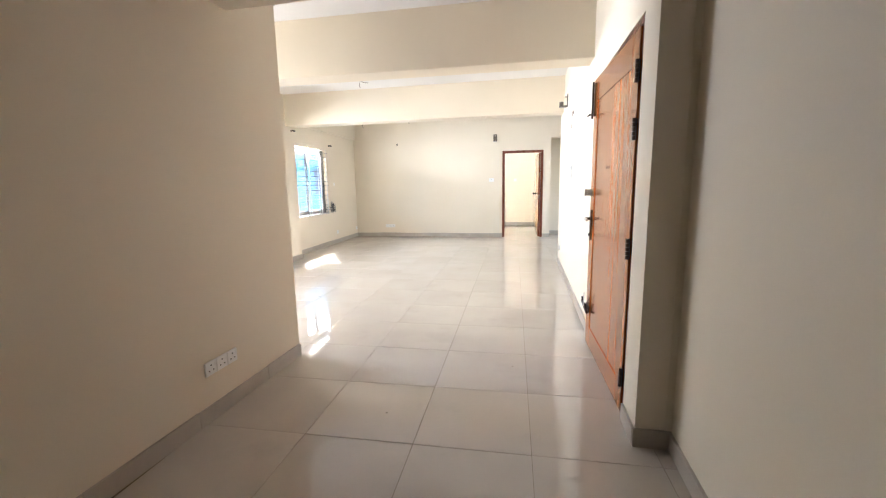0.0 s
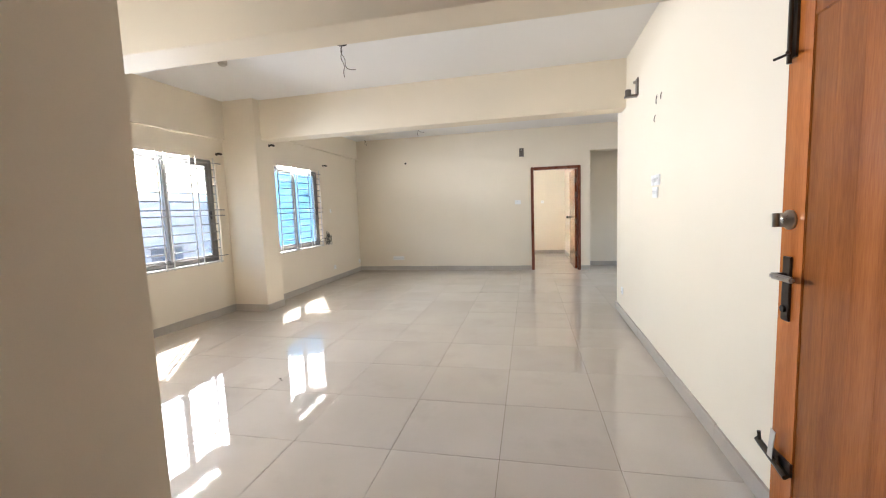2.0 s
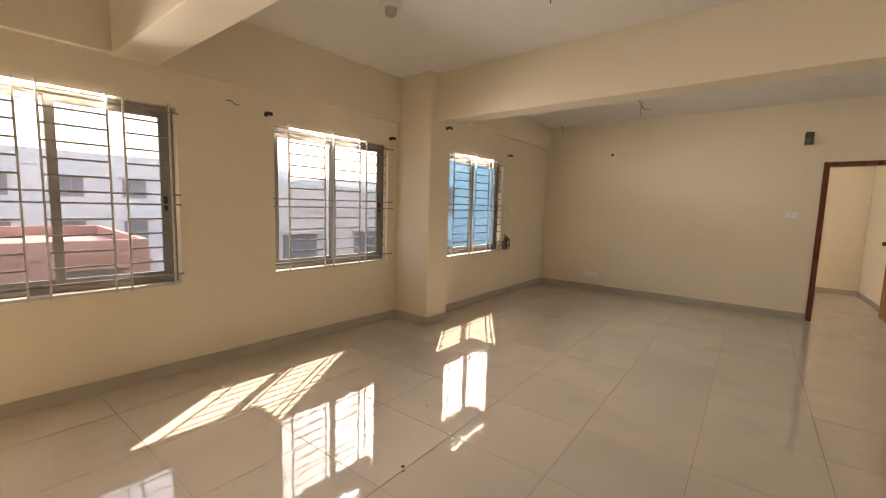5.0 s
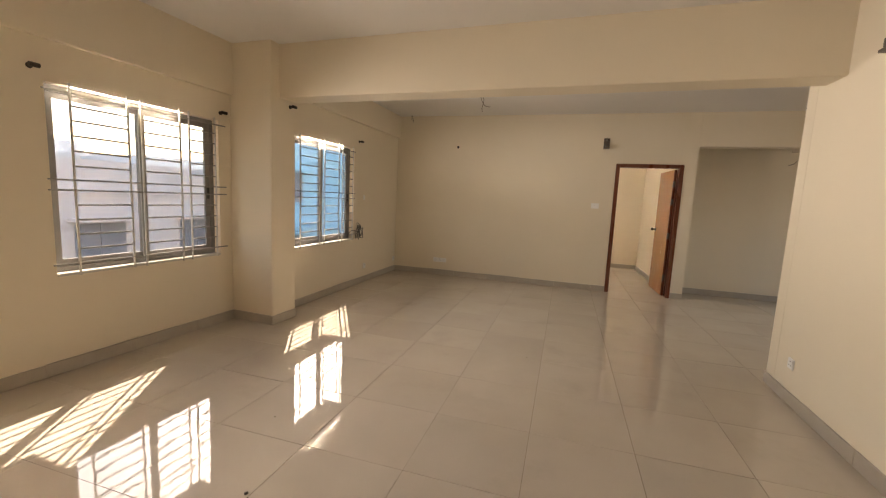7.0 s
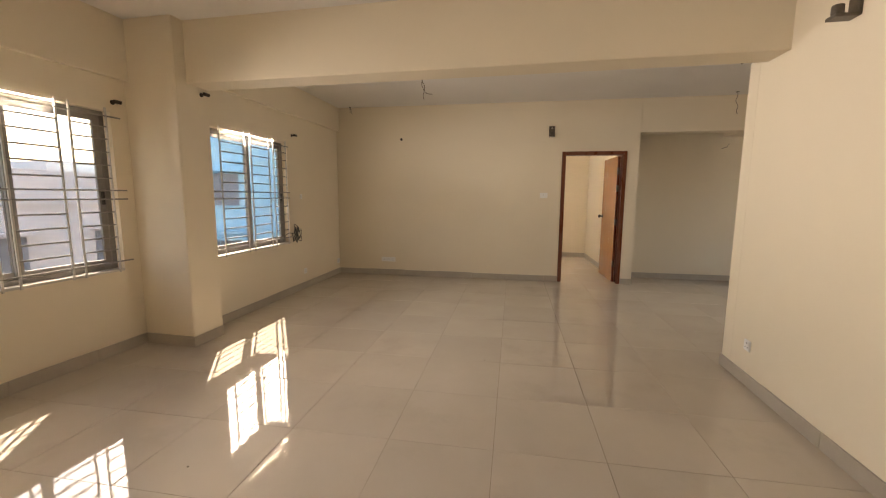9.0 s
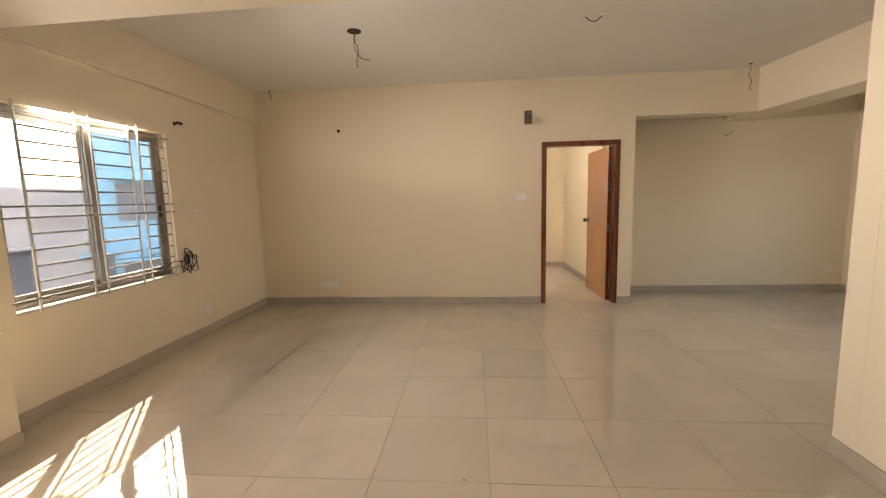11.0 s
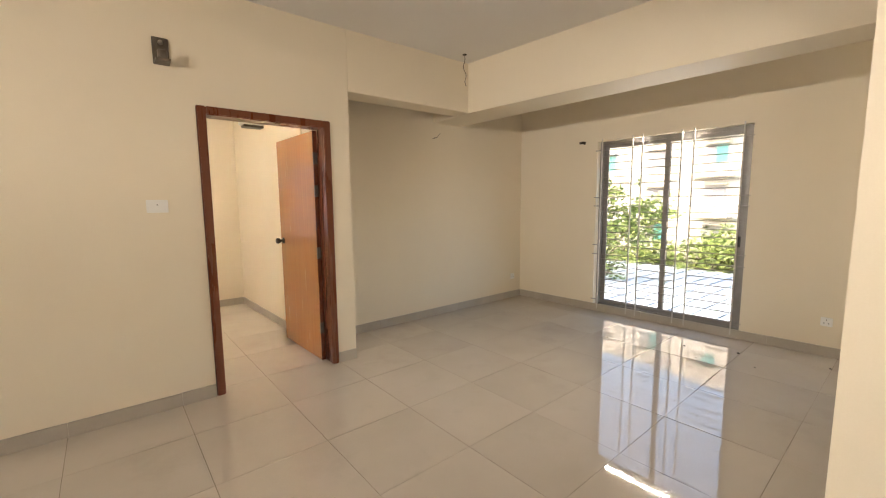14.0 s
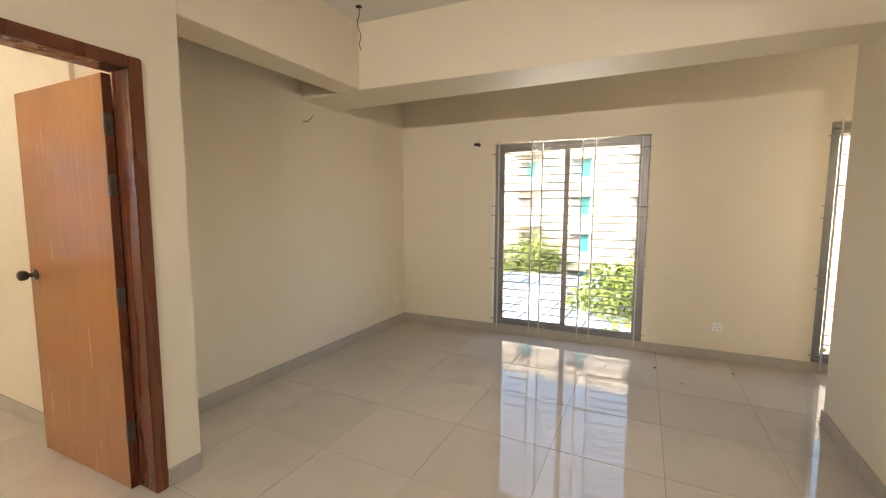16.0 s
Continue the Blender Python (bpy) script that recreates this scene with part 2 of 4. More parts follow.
def wall(name, p0, p1, thick, z0=-0.05, z1=2.93, holes=(), material=None, label=""):
    """A wall whose room face runs from p0 to p1, with its body to the left of that way; holes are (s0, s1, z0, z1)."""
    m, ln = axis_of(p0, p1)
    xs = sorted({0.0, ln, *[h[0] for h in holes], *[h[1] for h in holes]})
    zs = sorted({z0, z1, *[max(z0, h[2]) for h in holes], *[h[3] for h in holes]})
    solid = lambda i, k: 0 <= i < len(xs) - 1 and 0 <= k < len(zs) - 1 and not any(
        h[0] <= (xs[i] + xs[i + 1]) / 2 <= h[1] and h[2] <= (zs[k] + zs[k + 1]) / 2 <= h[3] for h in holes)
    bm = bmesh.new()
    cache = {}

    def v(i, j, k):
        if (i, j, k) not in cache:
            cache[i, j, k] = bm.verts.new((xs[i], (0, thick)[j], zs[k]))
        return cache[i, j, k]
    for i in range(len(xs) - 1):
        for k in range(len(zs) - 1):
            if not solid(i, k):
                continue
            bm.faces.new((v(i, 0, k), v(i + 1, 0, k), v(i + 1, 0, k + 1), v(i, 0, k + 1)))
            bm.faces.new((v(i, 1, k), v(i, 1, k + 1), v(i + 1, 1, k + 1), v(i + 1, 1, k)))
            if not solid(i - 1, k):
                bm.faces.new((v(i, 0, k), v(i, 0, k + 1), v(i, 1, k + 1), v(i, 1, k)))
            if not solid(i + 1, k):
                bm.faces.new((v(i + 1, 0, k), v(i + 1, 1, k), v(i + 1, 1, k + 1), v(i + 1, 0, k + 1)))
            if not solid(i, k - 1):
                bm.faces.new((v(i, 0, k), v(i, 1, k), v(i + 1, 1, k), v(i + 1, 0, k)))
            if not solid(i, k + 1):
                bm.faces.new((v(i, 0, k + 1), v(i + 1, 0, k + 1), v(i + 1, 1, k + 1), v(i, 1, k + 1)))
    ob = new(name, finish(bm, name, material or M_WALL))
    ob.matrix_world = m
    return tagged(ob, label or "smooth cream painted plaster wall", "wall", kind="structure")


def skirting(p0, p1, h=0.095, t=0.012, gaps=()):
    """Tile skirting along a wall's face, in pieces of a tile's length with a slightly uneven top."""
    m, ln = axis_of(p0, p1)
    root = empty("baseboard", m)
    rnd = random.Random(int(abs(p0[0] * 91 + p0[1] * 37 + p1[0] * 13) * 10))
    s = 0.0
    while s < ln - 0.01:
        e = a = s
        e = b = min(ln, s + 0.6)
        for g0, g1 in gaps:
            if g0 <= a and b <= g1:
                a = b
            elif a < g0 < b:
                b = g0
            elif a < g1 < b:
                a = g1
        if b - a > 0.01:
            bm = bmesh.new()
            add_box(bm, a + 0.0008, b - 0.0008, -t - rnd.uniform(0, 0.002), 0.004, 0.0, h + rnd.uniform(-0.004, 0.004))
            part("skirting_tile", finish(bm, "skirting_tile", M_BASE, 0.0015), root)
        s = e
    return tagged(root, "grey beige tile skirting along the wall foot", "baseboard", kind="structure")


# ---- plan ----
CEIL = 2.88
XW = -4.23                       # west wall, south of the column
NW, NE = (-4.06, 10.28), (0.90, 10.447)   # north wall
WN = (-3.93, 6.9)                # west wall, north of the column
E0, E1 = (4.46, 5.0), (3.97, 11.2)   # east wall, south to north
XR = 0.91                        # wall with the entrance door


def xr(y):
    return XR + 0.08 * (7.29 - y) / 4.99


def ny(x):
    return NW[1] + (NE[1] - NW[1]) * (x - NW[0]) / (NE[0] - NW[0])


def wx(y):
    return WN[0] + (NW[0] - WN[0]) * (y - WN[1]) / (NW[1] - WN[1])


def ex(y):
    return E0[0] + (E1[0] - E0[0]) * (y - E0[1]) / (E1[1] - E0[1])


# walls are given so that the room lies on the right hand of the way p0 to p1
W_WINDOWS = [(2.90, 4.29), (5.07, 6.47)]
N_WINDOW = (7.22, 8.67)
WZ0, WZ1 = 0.735, 2.09
wall("wall_west_south", (XW, 2.55), (XW, 6.80), 0.16, holes=[(a - 2.55, b - 2.55, WZ0, WZ1) for a, b in W_WINDOWS])
wm, wln = axis_of(WN, NW)
wall("wall_west_north", WN, (NW[0] - 0.006, NW[1] + 0.13), 0.16, holes=[(N_WINDOW[0] - WN[1], N_WINDOW[1] - WN[1], WZ0, WZ1)])
nm, nln = axis_of(NW, NE)
YN = 10.42                                # north wall beside its door
ND0, ND1, NDH = -0.245, 0.725, 2.10      # north door's opening
wall("wall_north", NW, NE, 0.13, holes=[(ND0 - NW[0], ND1 - NW[0], -0.2, NDH)])
wall("wall_recess", (0.68, 11.06), (E1[0] + 0.2, 11.21), 0.15, label="smooth cream painted plaster wall of the recess")
em, eln = axis_of(E1, E0)
E_WINDOWS = [(8.44, 10.02), (5.45, 7.10)]
EZ0, EZ1 = 0.05, 2.16
edir = (Vector((*E0, 0)) - Vector((*E1, 0))).normalized()


def es(y):
    return (E1[1] - y) / -edir.y


wall("wall_east", E1, E0, 0.16, holes=[(es(b), es(a), EZ0, EZ1) for a, b in E_WINDOWS])
# block of the lift and stairs beside the room
wall("wall_block_north", (3.20, 7.29), (XR + 0.001, 7.29), 0.14)
MD0, MD1, MDH = 2.545, 3.74, 2.135          # entrance door's opening
wall("wall_entrance", (XR, 7.29), (xr(2.30), 2.30), 0.14, holes=[(7.29 - MD1, 7.29 - MD0, -0.2, MDH)])
wall("wall_block_east", (3.20, 4.9), (3.20, 7.15), 0.14)
wall("wall_pier", (xr(2.3) + 0.138, 2.30), (1.16, 2.30), 0.10)
wall("wall_passage_east", (1.16, 2.30), (1.16, -2.2), 0.14)
wall("wall_passage_west", (-1.32, -2.2), (-1.32, 3.01), 0.125)
wall("wall_passage_south", (1.16, -2.2), (-1.32, -2.2), 0.14)
wall("wall_south", (-1.44, 2.55), (XW - 0.16, 2.55), 0.14)
wall("wall_southeast", (E0[0] + 0.1, 4.95), (2.95, 4.95), 0.14)
# landing behind the entrance door
wall("wall_landing", (2.3, 4.2), (2.3, 2.0), 0.1)
# room behind the north door
wall("wall_bedroom_east", (0.55, 13.36), (0.735, YN + 0.13), 0.10)
wall("wall_bedroom_north", (-3.2, 13.36), (0.68, 13.36), 0.15, holes=[(3.2 - 1.85, 3.2 - 0.42, 0.80, 2.08)])
wall("wall_bedroom_west", (-3.2, YN + 0.13), (-3.2, 13.36), 0.15)

bm = bmesh.new()
add_prism(bm, [(XW - 0.17, 2.4), (-1.45, 2.4), (-1.45, -2.35), (1.35, -2.35), (1.35, 2.0), (2.45, 2.0), (4.75, 4.8), (4.3, 11.4), (0.70, 11.4), (0.70, 13.55), (XW - 0.17, 13.55)], CEIL, CEIL + 0.12)
tagged(new("ceiling", finish(bm, "ceiling", M_CEIL)), "flat white painted plaster ceiling", "ceiling", kind="structure")


def beam(name, pts, z0, label="cream painted concrete beam under the ceiling"):
    bm = bmesh.new()
    add_prism(bm, pts, z0, CEIL + 0.03)
    ob = new(name, finish(bm, name, M_WALL, 0.004))
    return tagged(ob, label, "beam", kind="structure")


beam("beam_south", [(XW - 0.02, 3.91), (XR + 0.10, 4.08), (XR + 0.10, 4.35), (XW - 0.02, 4.18)], 2.36)
beam("beam_middle", [(-3.90, 6.74), (XR + 0.06, 6.80), (XR + 0.06, 7.06), (-3.90, 7.0)], 2.36)
beam("beam_passage", [(-1.325, 2.20), (1.195, 2.29), (1.195, 2.53), (XR + 0.10, 2.56), (-1.325, 2.53)], 2.36)
beam("beam_west_south", [(XW - 0.02, 2.5), (XW + 0.05, 2.5), (XW + 0.05, 6.66), (XW - 0.02, 6.66)], 2.37)
beam("beam_west_north", [(wx(6.9) - 0.1, 6.9), (wx(6.9) + 0.05, 6.9), (wx(10.3) + 0.05, 10.31), (wx(10.3) - 0.1, 10.31)], 2.49)
beam("beam_recess", [(0.90, 10.447), (2.5, 10.49), (2.5, YN + 0.30), (0.90, YN + 0.30)], 2.375)
beam("beam_east", [(2.31, 11.25), (2.31, YN + 0.02), (2.66, 7.20), (2.98, 7.20), (2.74, 11.25)], 2.371)
bm = bmesh.new()
add_prism(bm, [(XW - 0.02, 6.62), (-3.70, 6.62), (-3.70, 6.98), (XW - 0.02, 6.98)], -0.05, CEIL + 0.02)
tagged(new("column", finish(bm, "column", M_WALL, 0.006)), "square cream painted plaster column at the window wall", "column", kind="structure")
bm = bmesh.new()
add_prism(bm, [(0.735, YN + 0.13), (0.899, YN + 0.13), (0.899, YN + 0.62), (0.735, YN + 0.62)], -0.05, CEIL + 0.02)
tagged(new("wall_nib", finish(bm, "wall_nib", M_WALL)), "cream painted wall end beside the door", "wall", kind="structure")

skirting((XW, 2.56), (XW, 6.62))
skirting(WN, NW)
skirting((XW, 6.62), (-3.70, 6.62))          # column, south face
skirting((-3.70, 6.608), (-3.70, 6.98))
skirting(NW, NE, gaps=[(ND0 - NW[0] - 0.001, ND1 - NW[0] + 0.001)])
skirting((0.90, 11.071), (3.96, 11.199))
skirting(E1, E0)
skirting((3.20, 7.29), (XR, 7.29))
skirting((XR, 7.302), (xr(2.30), 2.30), gaps=[(7.302 - MD1, 7.302 - MD0)])
skirting((xr(2.3) - 0.012, 2.30), (1.16, 2.30))
skirting((1.16, 2.288), (1.16, -2.2))
skirting((-1.32, -2.2), (-1.32, 3.01))
skirting((0.55, 13.36), (0.735, YN + 0.13))
skirting((-3.2, 13.36), (0.54, 13.36))


# ---- windows ----
def window(name, m, w, z0, z1, depth, verticals, groups, levels, full, label, grouping, past=0.012):
    """A sliding aluminium window with a welded bar grille. m: room face of the wall at the opening's left foot, x along, y outwards."""
    root = empty(name, m)
    h = z1 - z0
    f = 0.045
    y0, y1 = depth - 0.085, depth - 0.02
    bm = bmesh.new()
    add_ring(bm, 0.0, w, y0, y1, z0, z1, f, f, f, f)
    part("frame", finish(bm, "frame", M_ALU, 0.003), root, None, "grey aluminium outer frame")
    half = w / 2
    for k, (a, b, ya) in enumerate(((f, half + 0.025, y0 + 0.034), (half - 0.025, w - f, y0 + 0.006))):
        bm = bmesh.new()
        s, t = 0.05, 0.024
        add_ring(bm, a, b, ya, ya + t, z0 + f, z1 - f, s, s, s, s * 0.8)
        sash = part("sash", finish(bm, "sash", M_ALU, 0.002), root, None, "grey aluminium sliding sash")
        bm = bmesh.new()
        add_box(bm, a + s, b - s, ya + 0.009, ya + 0.013, z0 + f + s, z1 - f - s * 0.8)
        pane = part("pane", finish(bm, "pane", M_GLASS), sash, None, "glass pane tinted to dim the view outside")
        # no shadow, so sunlight skips the tint that darkens the view
        pane.visible_shadow = False
    box_part("latch", root, (w - f - 0.035, w - f - 0.012, y0 - 0.008, y0 + 0.012, z0 + h * 0.42, z0 + h * 0.42 + 0.11), M_RUBBER, 0.003, "black window latch")
    # reveal and sill, painted
    box_part("sill", root, (0.002, w - 0.002, -0.006, y0, z0 - 0.012, z0 + 0.008), M_BAR, 0.003, "white painted sill")
    # grille
    gy = -0.010
    r = 0.0062
    rod = 0.0072 if h < 1.5 else 0.0056
    grille = empty("grille")
    grille.parent = root
    tagged(grille, "white painted steel bar grille")
    bm = bmesh.new()
    add_box(bm, -r, r, gy - r, gy + r, z0 - 0.018, z1 + 0.022)
    up = finish(bm, "bar", M_BAR)
    for x in verticals:
        part("bar", up, grille, pose(w * x, 0, 0))
    for p, q in groups:
        bm = bmesh.new()
        add_cyl(bm, (w * verticals[p], gy, 0), (w * verticals[q], gy, 0), rod, n=6)
        across = finish(bm, "bar", M_ROD)
        for k in levels:
            part("bar", across, grille, pose(0, 0, z0 + h * k))
    bm = bmesh.new()
    add_cyl(bm, (-0.02, gy, 0), (w + past, gy, 0), rod, n=6)
    across = finish(bm, "bar", M_ROD)
    for k in full:
        part("bar", across, grille, pose(0, 0, z0 + h * k))
    return tagged(root, label, "window", grouping, kind="structure")


WV = (0.10, 0.38, 0.455, 0.70, 0.765, 0.965)
WG = ((0, 1), (2, 3), (4, 5))
WL = [0.135, 0.215, 0.295, 0.375, 0.585, 0.665, 0.745, 0.825, 0.90]
WF = (0.055, 0.455, 0.51, 0.965)
for i, (m, s) in enumerate([(Matrix.Translation((XW, a, 0)) @ Matrix.Rotation(radians(90), 4, "Z"), b - a) for a, b in W_WINDOWS]
                          + [(wm @ Matrix.Translation((N_WINDOW[0] - WN[1], 0, 0)), N_WINDOW[1] - N_WINDOW[0])]):
    window("window_%d" % (i + 1), m, s, WZ0, WZ1, 0.16,
           WV, WG, WL, WF, "sliding aluminium window with white bar grille", "windows of the living room", 0.075 if i == 1 else 0.012)
EL = [0.10 + 0.0405 * k for k in range(22)]
EL = [q for q in EL if all(abs(q - f) > 0.022 for f in (0.05, 0.33, 0.385, 0.62, 0.67, 0.945))]
for i, (a, b) in enumerate(E_WINDOWS):
    window("window_%d" % (i + 4), em @ Matrix.Translation((es(b), 0, 0)), es(a) - es(b), EZ0, EZ1, 0.16,
           (0.04, 0.275, 0.345, 0.605, 0.68, 0.955), WG, EL, (0.05, 0.33, 0.385, 0.62, 0.67, 0.945),
           "tall sliding aluminium window with white bar grille", "tall windows of the recess")
window("window_6", Matrix.Translation((-1.85, 13.36, 0)), 1.43, 0.80, 2.08, 0.15, WV, WG, WL, WF,
       "sliding aluminium window with white bar grille in the next room", "windows of the next room")

# sun shades of concrete over the west windows
for x, a, b in [(XW, *W_WINDOWS[0]), (XW, *W_WINDOWS[1]), (-4.01, *N_WINDOW)]:
    bm = bmesh.new()
    add_box(bm, x - 0.62, x - 0.165, a - 0.3, b + 0.22, WZ1 + 0.06, WZ1 + 0.14)
    tagged(new("sun_shade", finish(bm, "sun_shade", M_PALE, 0.006)), "grey concrete sun shade above the window outside", "sun shade", "window sun shades", kind="structure")

# daylight in the openings: a slim lamp under each window's head stands in for the sky above


def daylight(m, w, z, power, tilt, spread, height=0.03, colour=(1.0, 0.965, 0.91)):
    d = bpy.data.lights.new("daylight", "AREA")
    d.shape, d.size, d.size_y, d.energy, d.color, d.spread = "RECTANGLE", w, height, power, colour, radians(spread)
    new("daylight", d).matrix_world = m @ pose(0, 0.05, z, 90 + tilt, 0, 180)


for m in [Matrix.Translation((XW, (a + b) / 2 - 0.12, 0)) @ Matrix.Rotation(radians(90), 4, "Z") for a, b in W_WINDOWS] + [
        wm @ Matrix.Translation(((N_WINDOW[0] + N_WINDOW[1]) / 2 - WN[1], 0, 0))]:
    daylight(m, 0.85, WZ1 - 0.02, 2.2, -8, 104)
daylight(wm @ Matrix.Translation((N_WINDOW[0] + 0.4 - WN[1], 0, 0)) @ pose(0, 0.03, 0, 0, 0, 44), 0.2, WZ1 - 0.02, 0.8, -4, 88)
for a, b in E_WINDOWS:
    daylight(em @ Matrix.Translation((es((a + b) / 2), 0, 0)), 1.1, EZ1 - 0.02, 0.75, -22, 84)
# the next room's window lights its walls and ceiling
for power, tilt, spread in ((3.1, 22, 42), (2.7, 44, 84)):
    daylight(Matrix.Translation((-1.13, 13.36, 0)), 1.3, 1.78, power, tilt, spread, 0.5)


# ---- doors ----
def entrance_door():
    root = empty("entrance_door", pose(xr(MD0) + 0.001, MD0, 0))
    w = MD1 - MD0
    bm = bmesh.new()
    # timber lining in the opening, almost flush with the plaster
    add_box(bm, 0.004, 0.13, 0.0, 0.045, 0.0, MDH)
    add_box(bm, 0.004, 0.13, w - 0.045, w, 0.0, MDH)
    add_box(bm, 0.004, 0.13, 0.045, w - 0.045, MDH - 0.04, MDH)
    part("frame", finish(bm, "frame", M_FRAME, 0.003), root, None, "dark stained door lining")
    leaf = empty("leaf")
    leaf.parent = root
    lw, lh = 1.09, 2.08
    leaf.matrix_local = pose(0.0, 0.055, 0.008, 0, 0, 3.2)
    st = 0.13
    for e in ((-0.004, 0.036, 0, st, 0, lh), (-0.004, 0.036, lw - st, lw, 0, lh), (-0.004, 0.036, st, lw - st, 0, st + 0.03), (-0.004, 0.036, st, lw - st, lh - st - 0.04, lh)):
        box_part("rail", leaf, e, M_TEAK, 0.003)
    n = 8
    for k in range(n):
        a = st + (lw - 2 * st) * k / n
        box_part("panel", leaf, (0.0015, 0.031, a, a + (lw - 2 * st) / n, st + 0.03, lh - st - 0.04), M_TEAK, 0.0003)
    # hinges
    for z in (0.22, 0.955, 1.58, 1.865):
        bm = bmesh.new()
        for k in range(5):
            add_cyl(bm, (-0.016, -0.012, z - 0.055 + 0.0225 * k), (-0.016, -0.012, z - 0.055 + 0.0225 * k + 0.020), 0.011, n=10)
        add_box(bm, -0.010, -0.006, -0.03, 0.02, z - 0.05, z + 0.05)
        part("hinge", finish(bm, "hinge", M_IRON), leaf, None, "dark bronze butt hinge")
    # peep hole
    bm = bmesh.new()
    add_cyl(bm, (-0.008, 0.59, 1.41), (-0.003, 0.59, 1.41), 0.011, n=14)
    part("peep_hole", finish(bm, "peep_hole", M_IRON), leaf, None, "small black peep hole")
    # night latch
    bm = bmesh.new()
    add_lathe(bm, [(0.036, 0), (0.036, 0.010), (0.026, 0.016), (0.026, 0.034), (0.020, 0.040)], pose(-0.004, lw - 0.055, 1.235, 0, -90, 0))
    add_box(bm, -0.062, -0.042, lw - 0.060, lw - 0.050, 1.21, 1.26)
    part("lock", finish(bm, "lock", M_STEEL, 0, True), leaf, None, "round satin steel night latch")
    # lever on a long plate
    bm = bmesh.new()
    add_box(bm, -0.013, -0.003, lw - 0.078, lw - 0.034, 0.86, 1.10)
    add_cyl(bm, (-0.012, lw - 0.056, 1.03), (-0.055, lw - 0.056, 1.03), 0.011, n=12)
    part("handle_plate", finish(bm, "handle_plate", M_IRON, 0.002), leaf, None, "dark bronze lock plate")
    bm = bmesh.new()
    add_box(bm, -0.064, -0.046, lw - 0.17, lw - 0.045, 1.019, 1.041)
    part("handle", finish(bm, "handle", M_STEEL, 0.006), leaf, None, "satin lever handle")
    bm = bmesh.new()
    add_cyl(bm, (-0.014, lw - 0.056, 0.905), (-0.022, lw - 0.056, 0.905), 0.013, n=12)
    part("keyhole", finish(bm, "keyhole", M_HOLE), leaf)
    # upright bolt at the head
    bm = bmesh.new()
    add_box(bm, -0.012, -0.003, lw - 0.052, lw - 0.016, lh - 0.27, lh - 0.03)
    add_cyl(bm, (-0.022, lw - 0.034, lh - 0.29), (-0.022, lw - 0.034, lh - 0.02), 0.008, n=10)
    add_cyl(bm, (-0.022, lw - 0.034, lh - 0.255), (-0.05, lw - 0.075, lh - 0.262), 0.006, n=8)
    add_cyl(bm, (-0.022, lw - 0.034, lh - 0.255), (-0.05, lw + 0.005, lh - 0.262), 0.005, n=8)
    part("bolt", finish(bm, "bolt", M_IRON), leaf, None, "dark upright tower bolt")
    # hasp bolt with hanging tag
    bm = bmesh.new()
    add_cyl(bm, (-0.024, lw - 0.13, 0.285), (-0.03, lw + 0.045, 0.335), 0.012, n=10)
    add_box(bm, -0.012, -0.003, lw - 0.13, lw - 0.01, 0.285, 0.335)
    add_cyl(bm, (-0.024, lw - 0.085, 0.30), (-0.03, lw - 0.085, 0.345), 0.006, n=8)
    add_cyl(bm, (-0.03, lw + 0.03, 0.33), (-0.034, lw + 0.03, 0.375), 0.007, n=8)
    part("bolt", finish(bm, "bolt", M_IRON), leaf, None, "dark sliding bolt")
    bm = bmesh.new()
    add_box(bm, -0.040, -0.037, lw - 0.035, lw - 0.005, 0.17, 0.29, pose(0, 0, 0, 8, 0, 0))
    part("tag", finish(bm, "tag", M_KEYTAG, 0.001), leaf, None, "clear plastic tag hanging")
    return tagged(root, "orange brown teak entrance door standing slightly ajar", "door")


entrance_door()


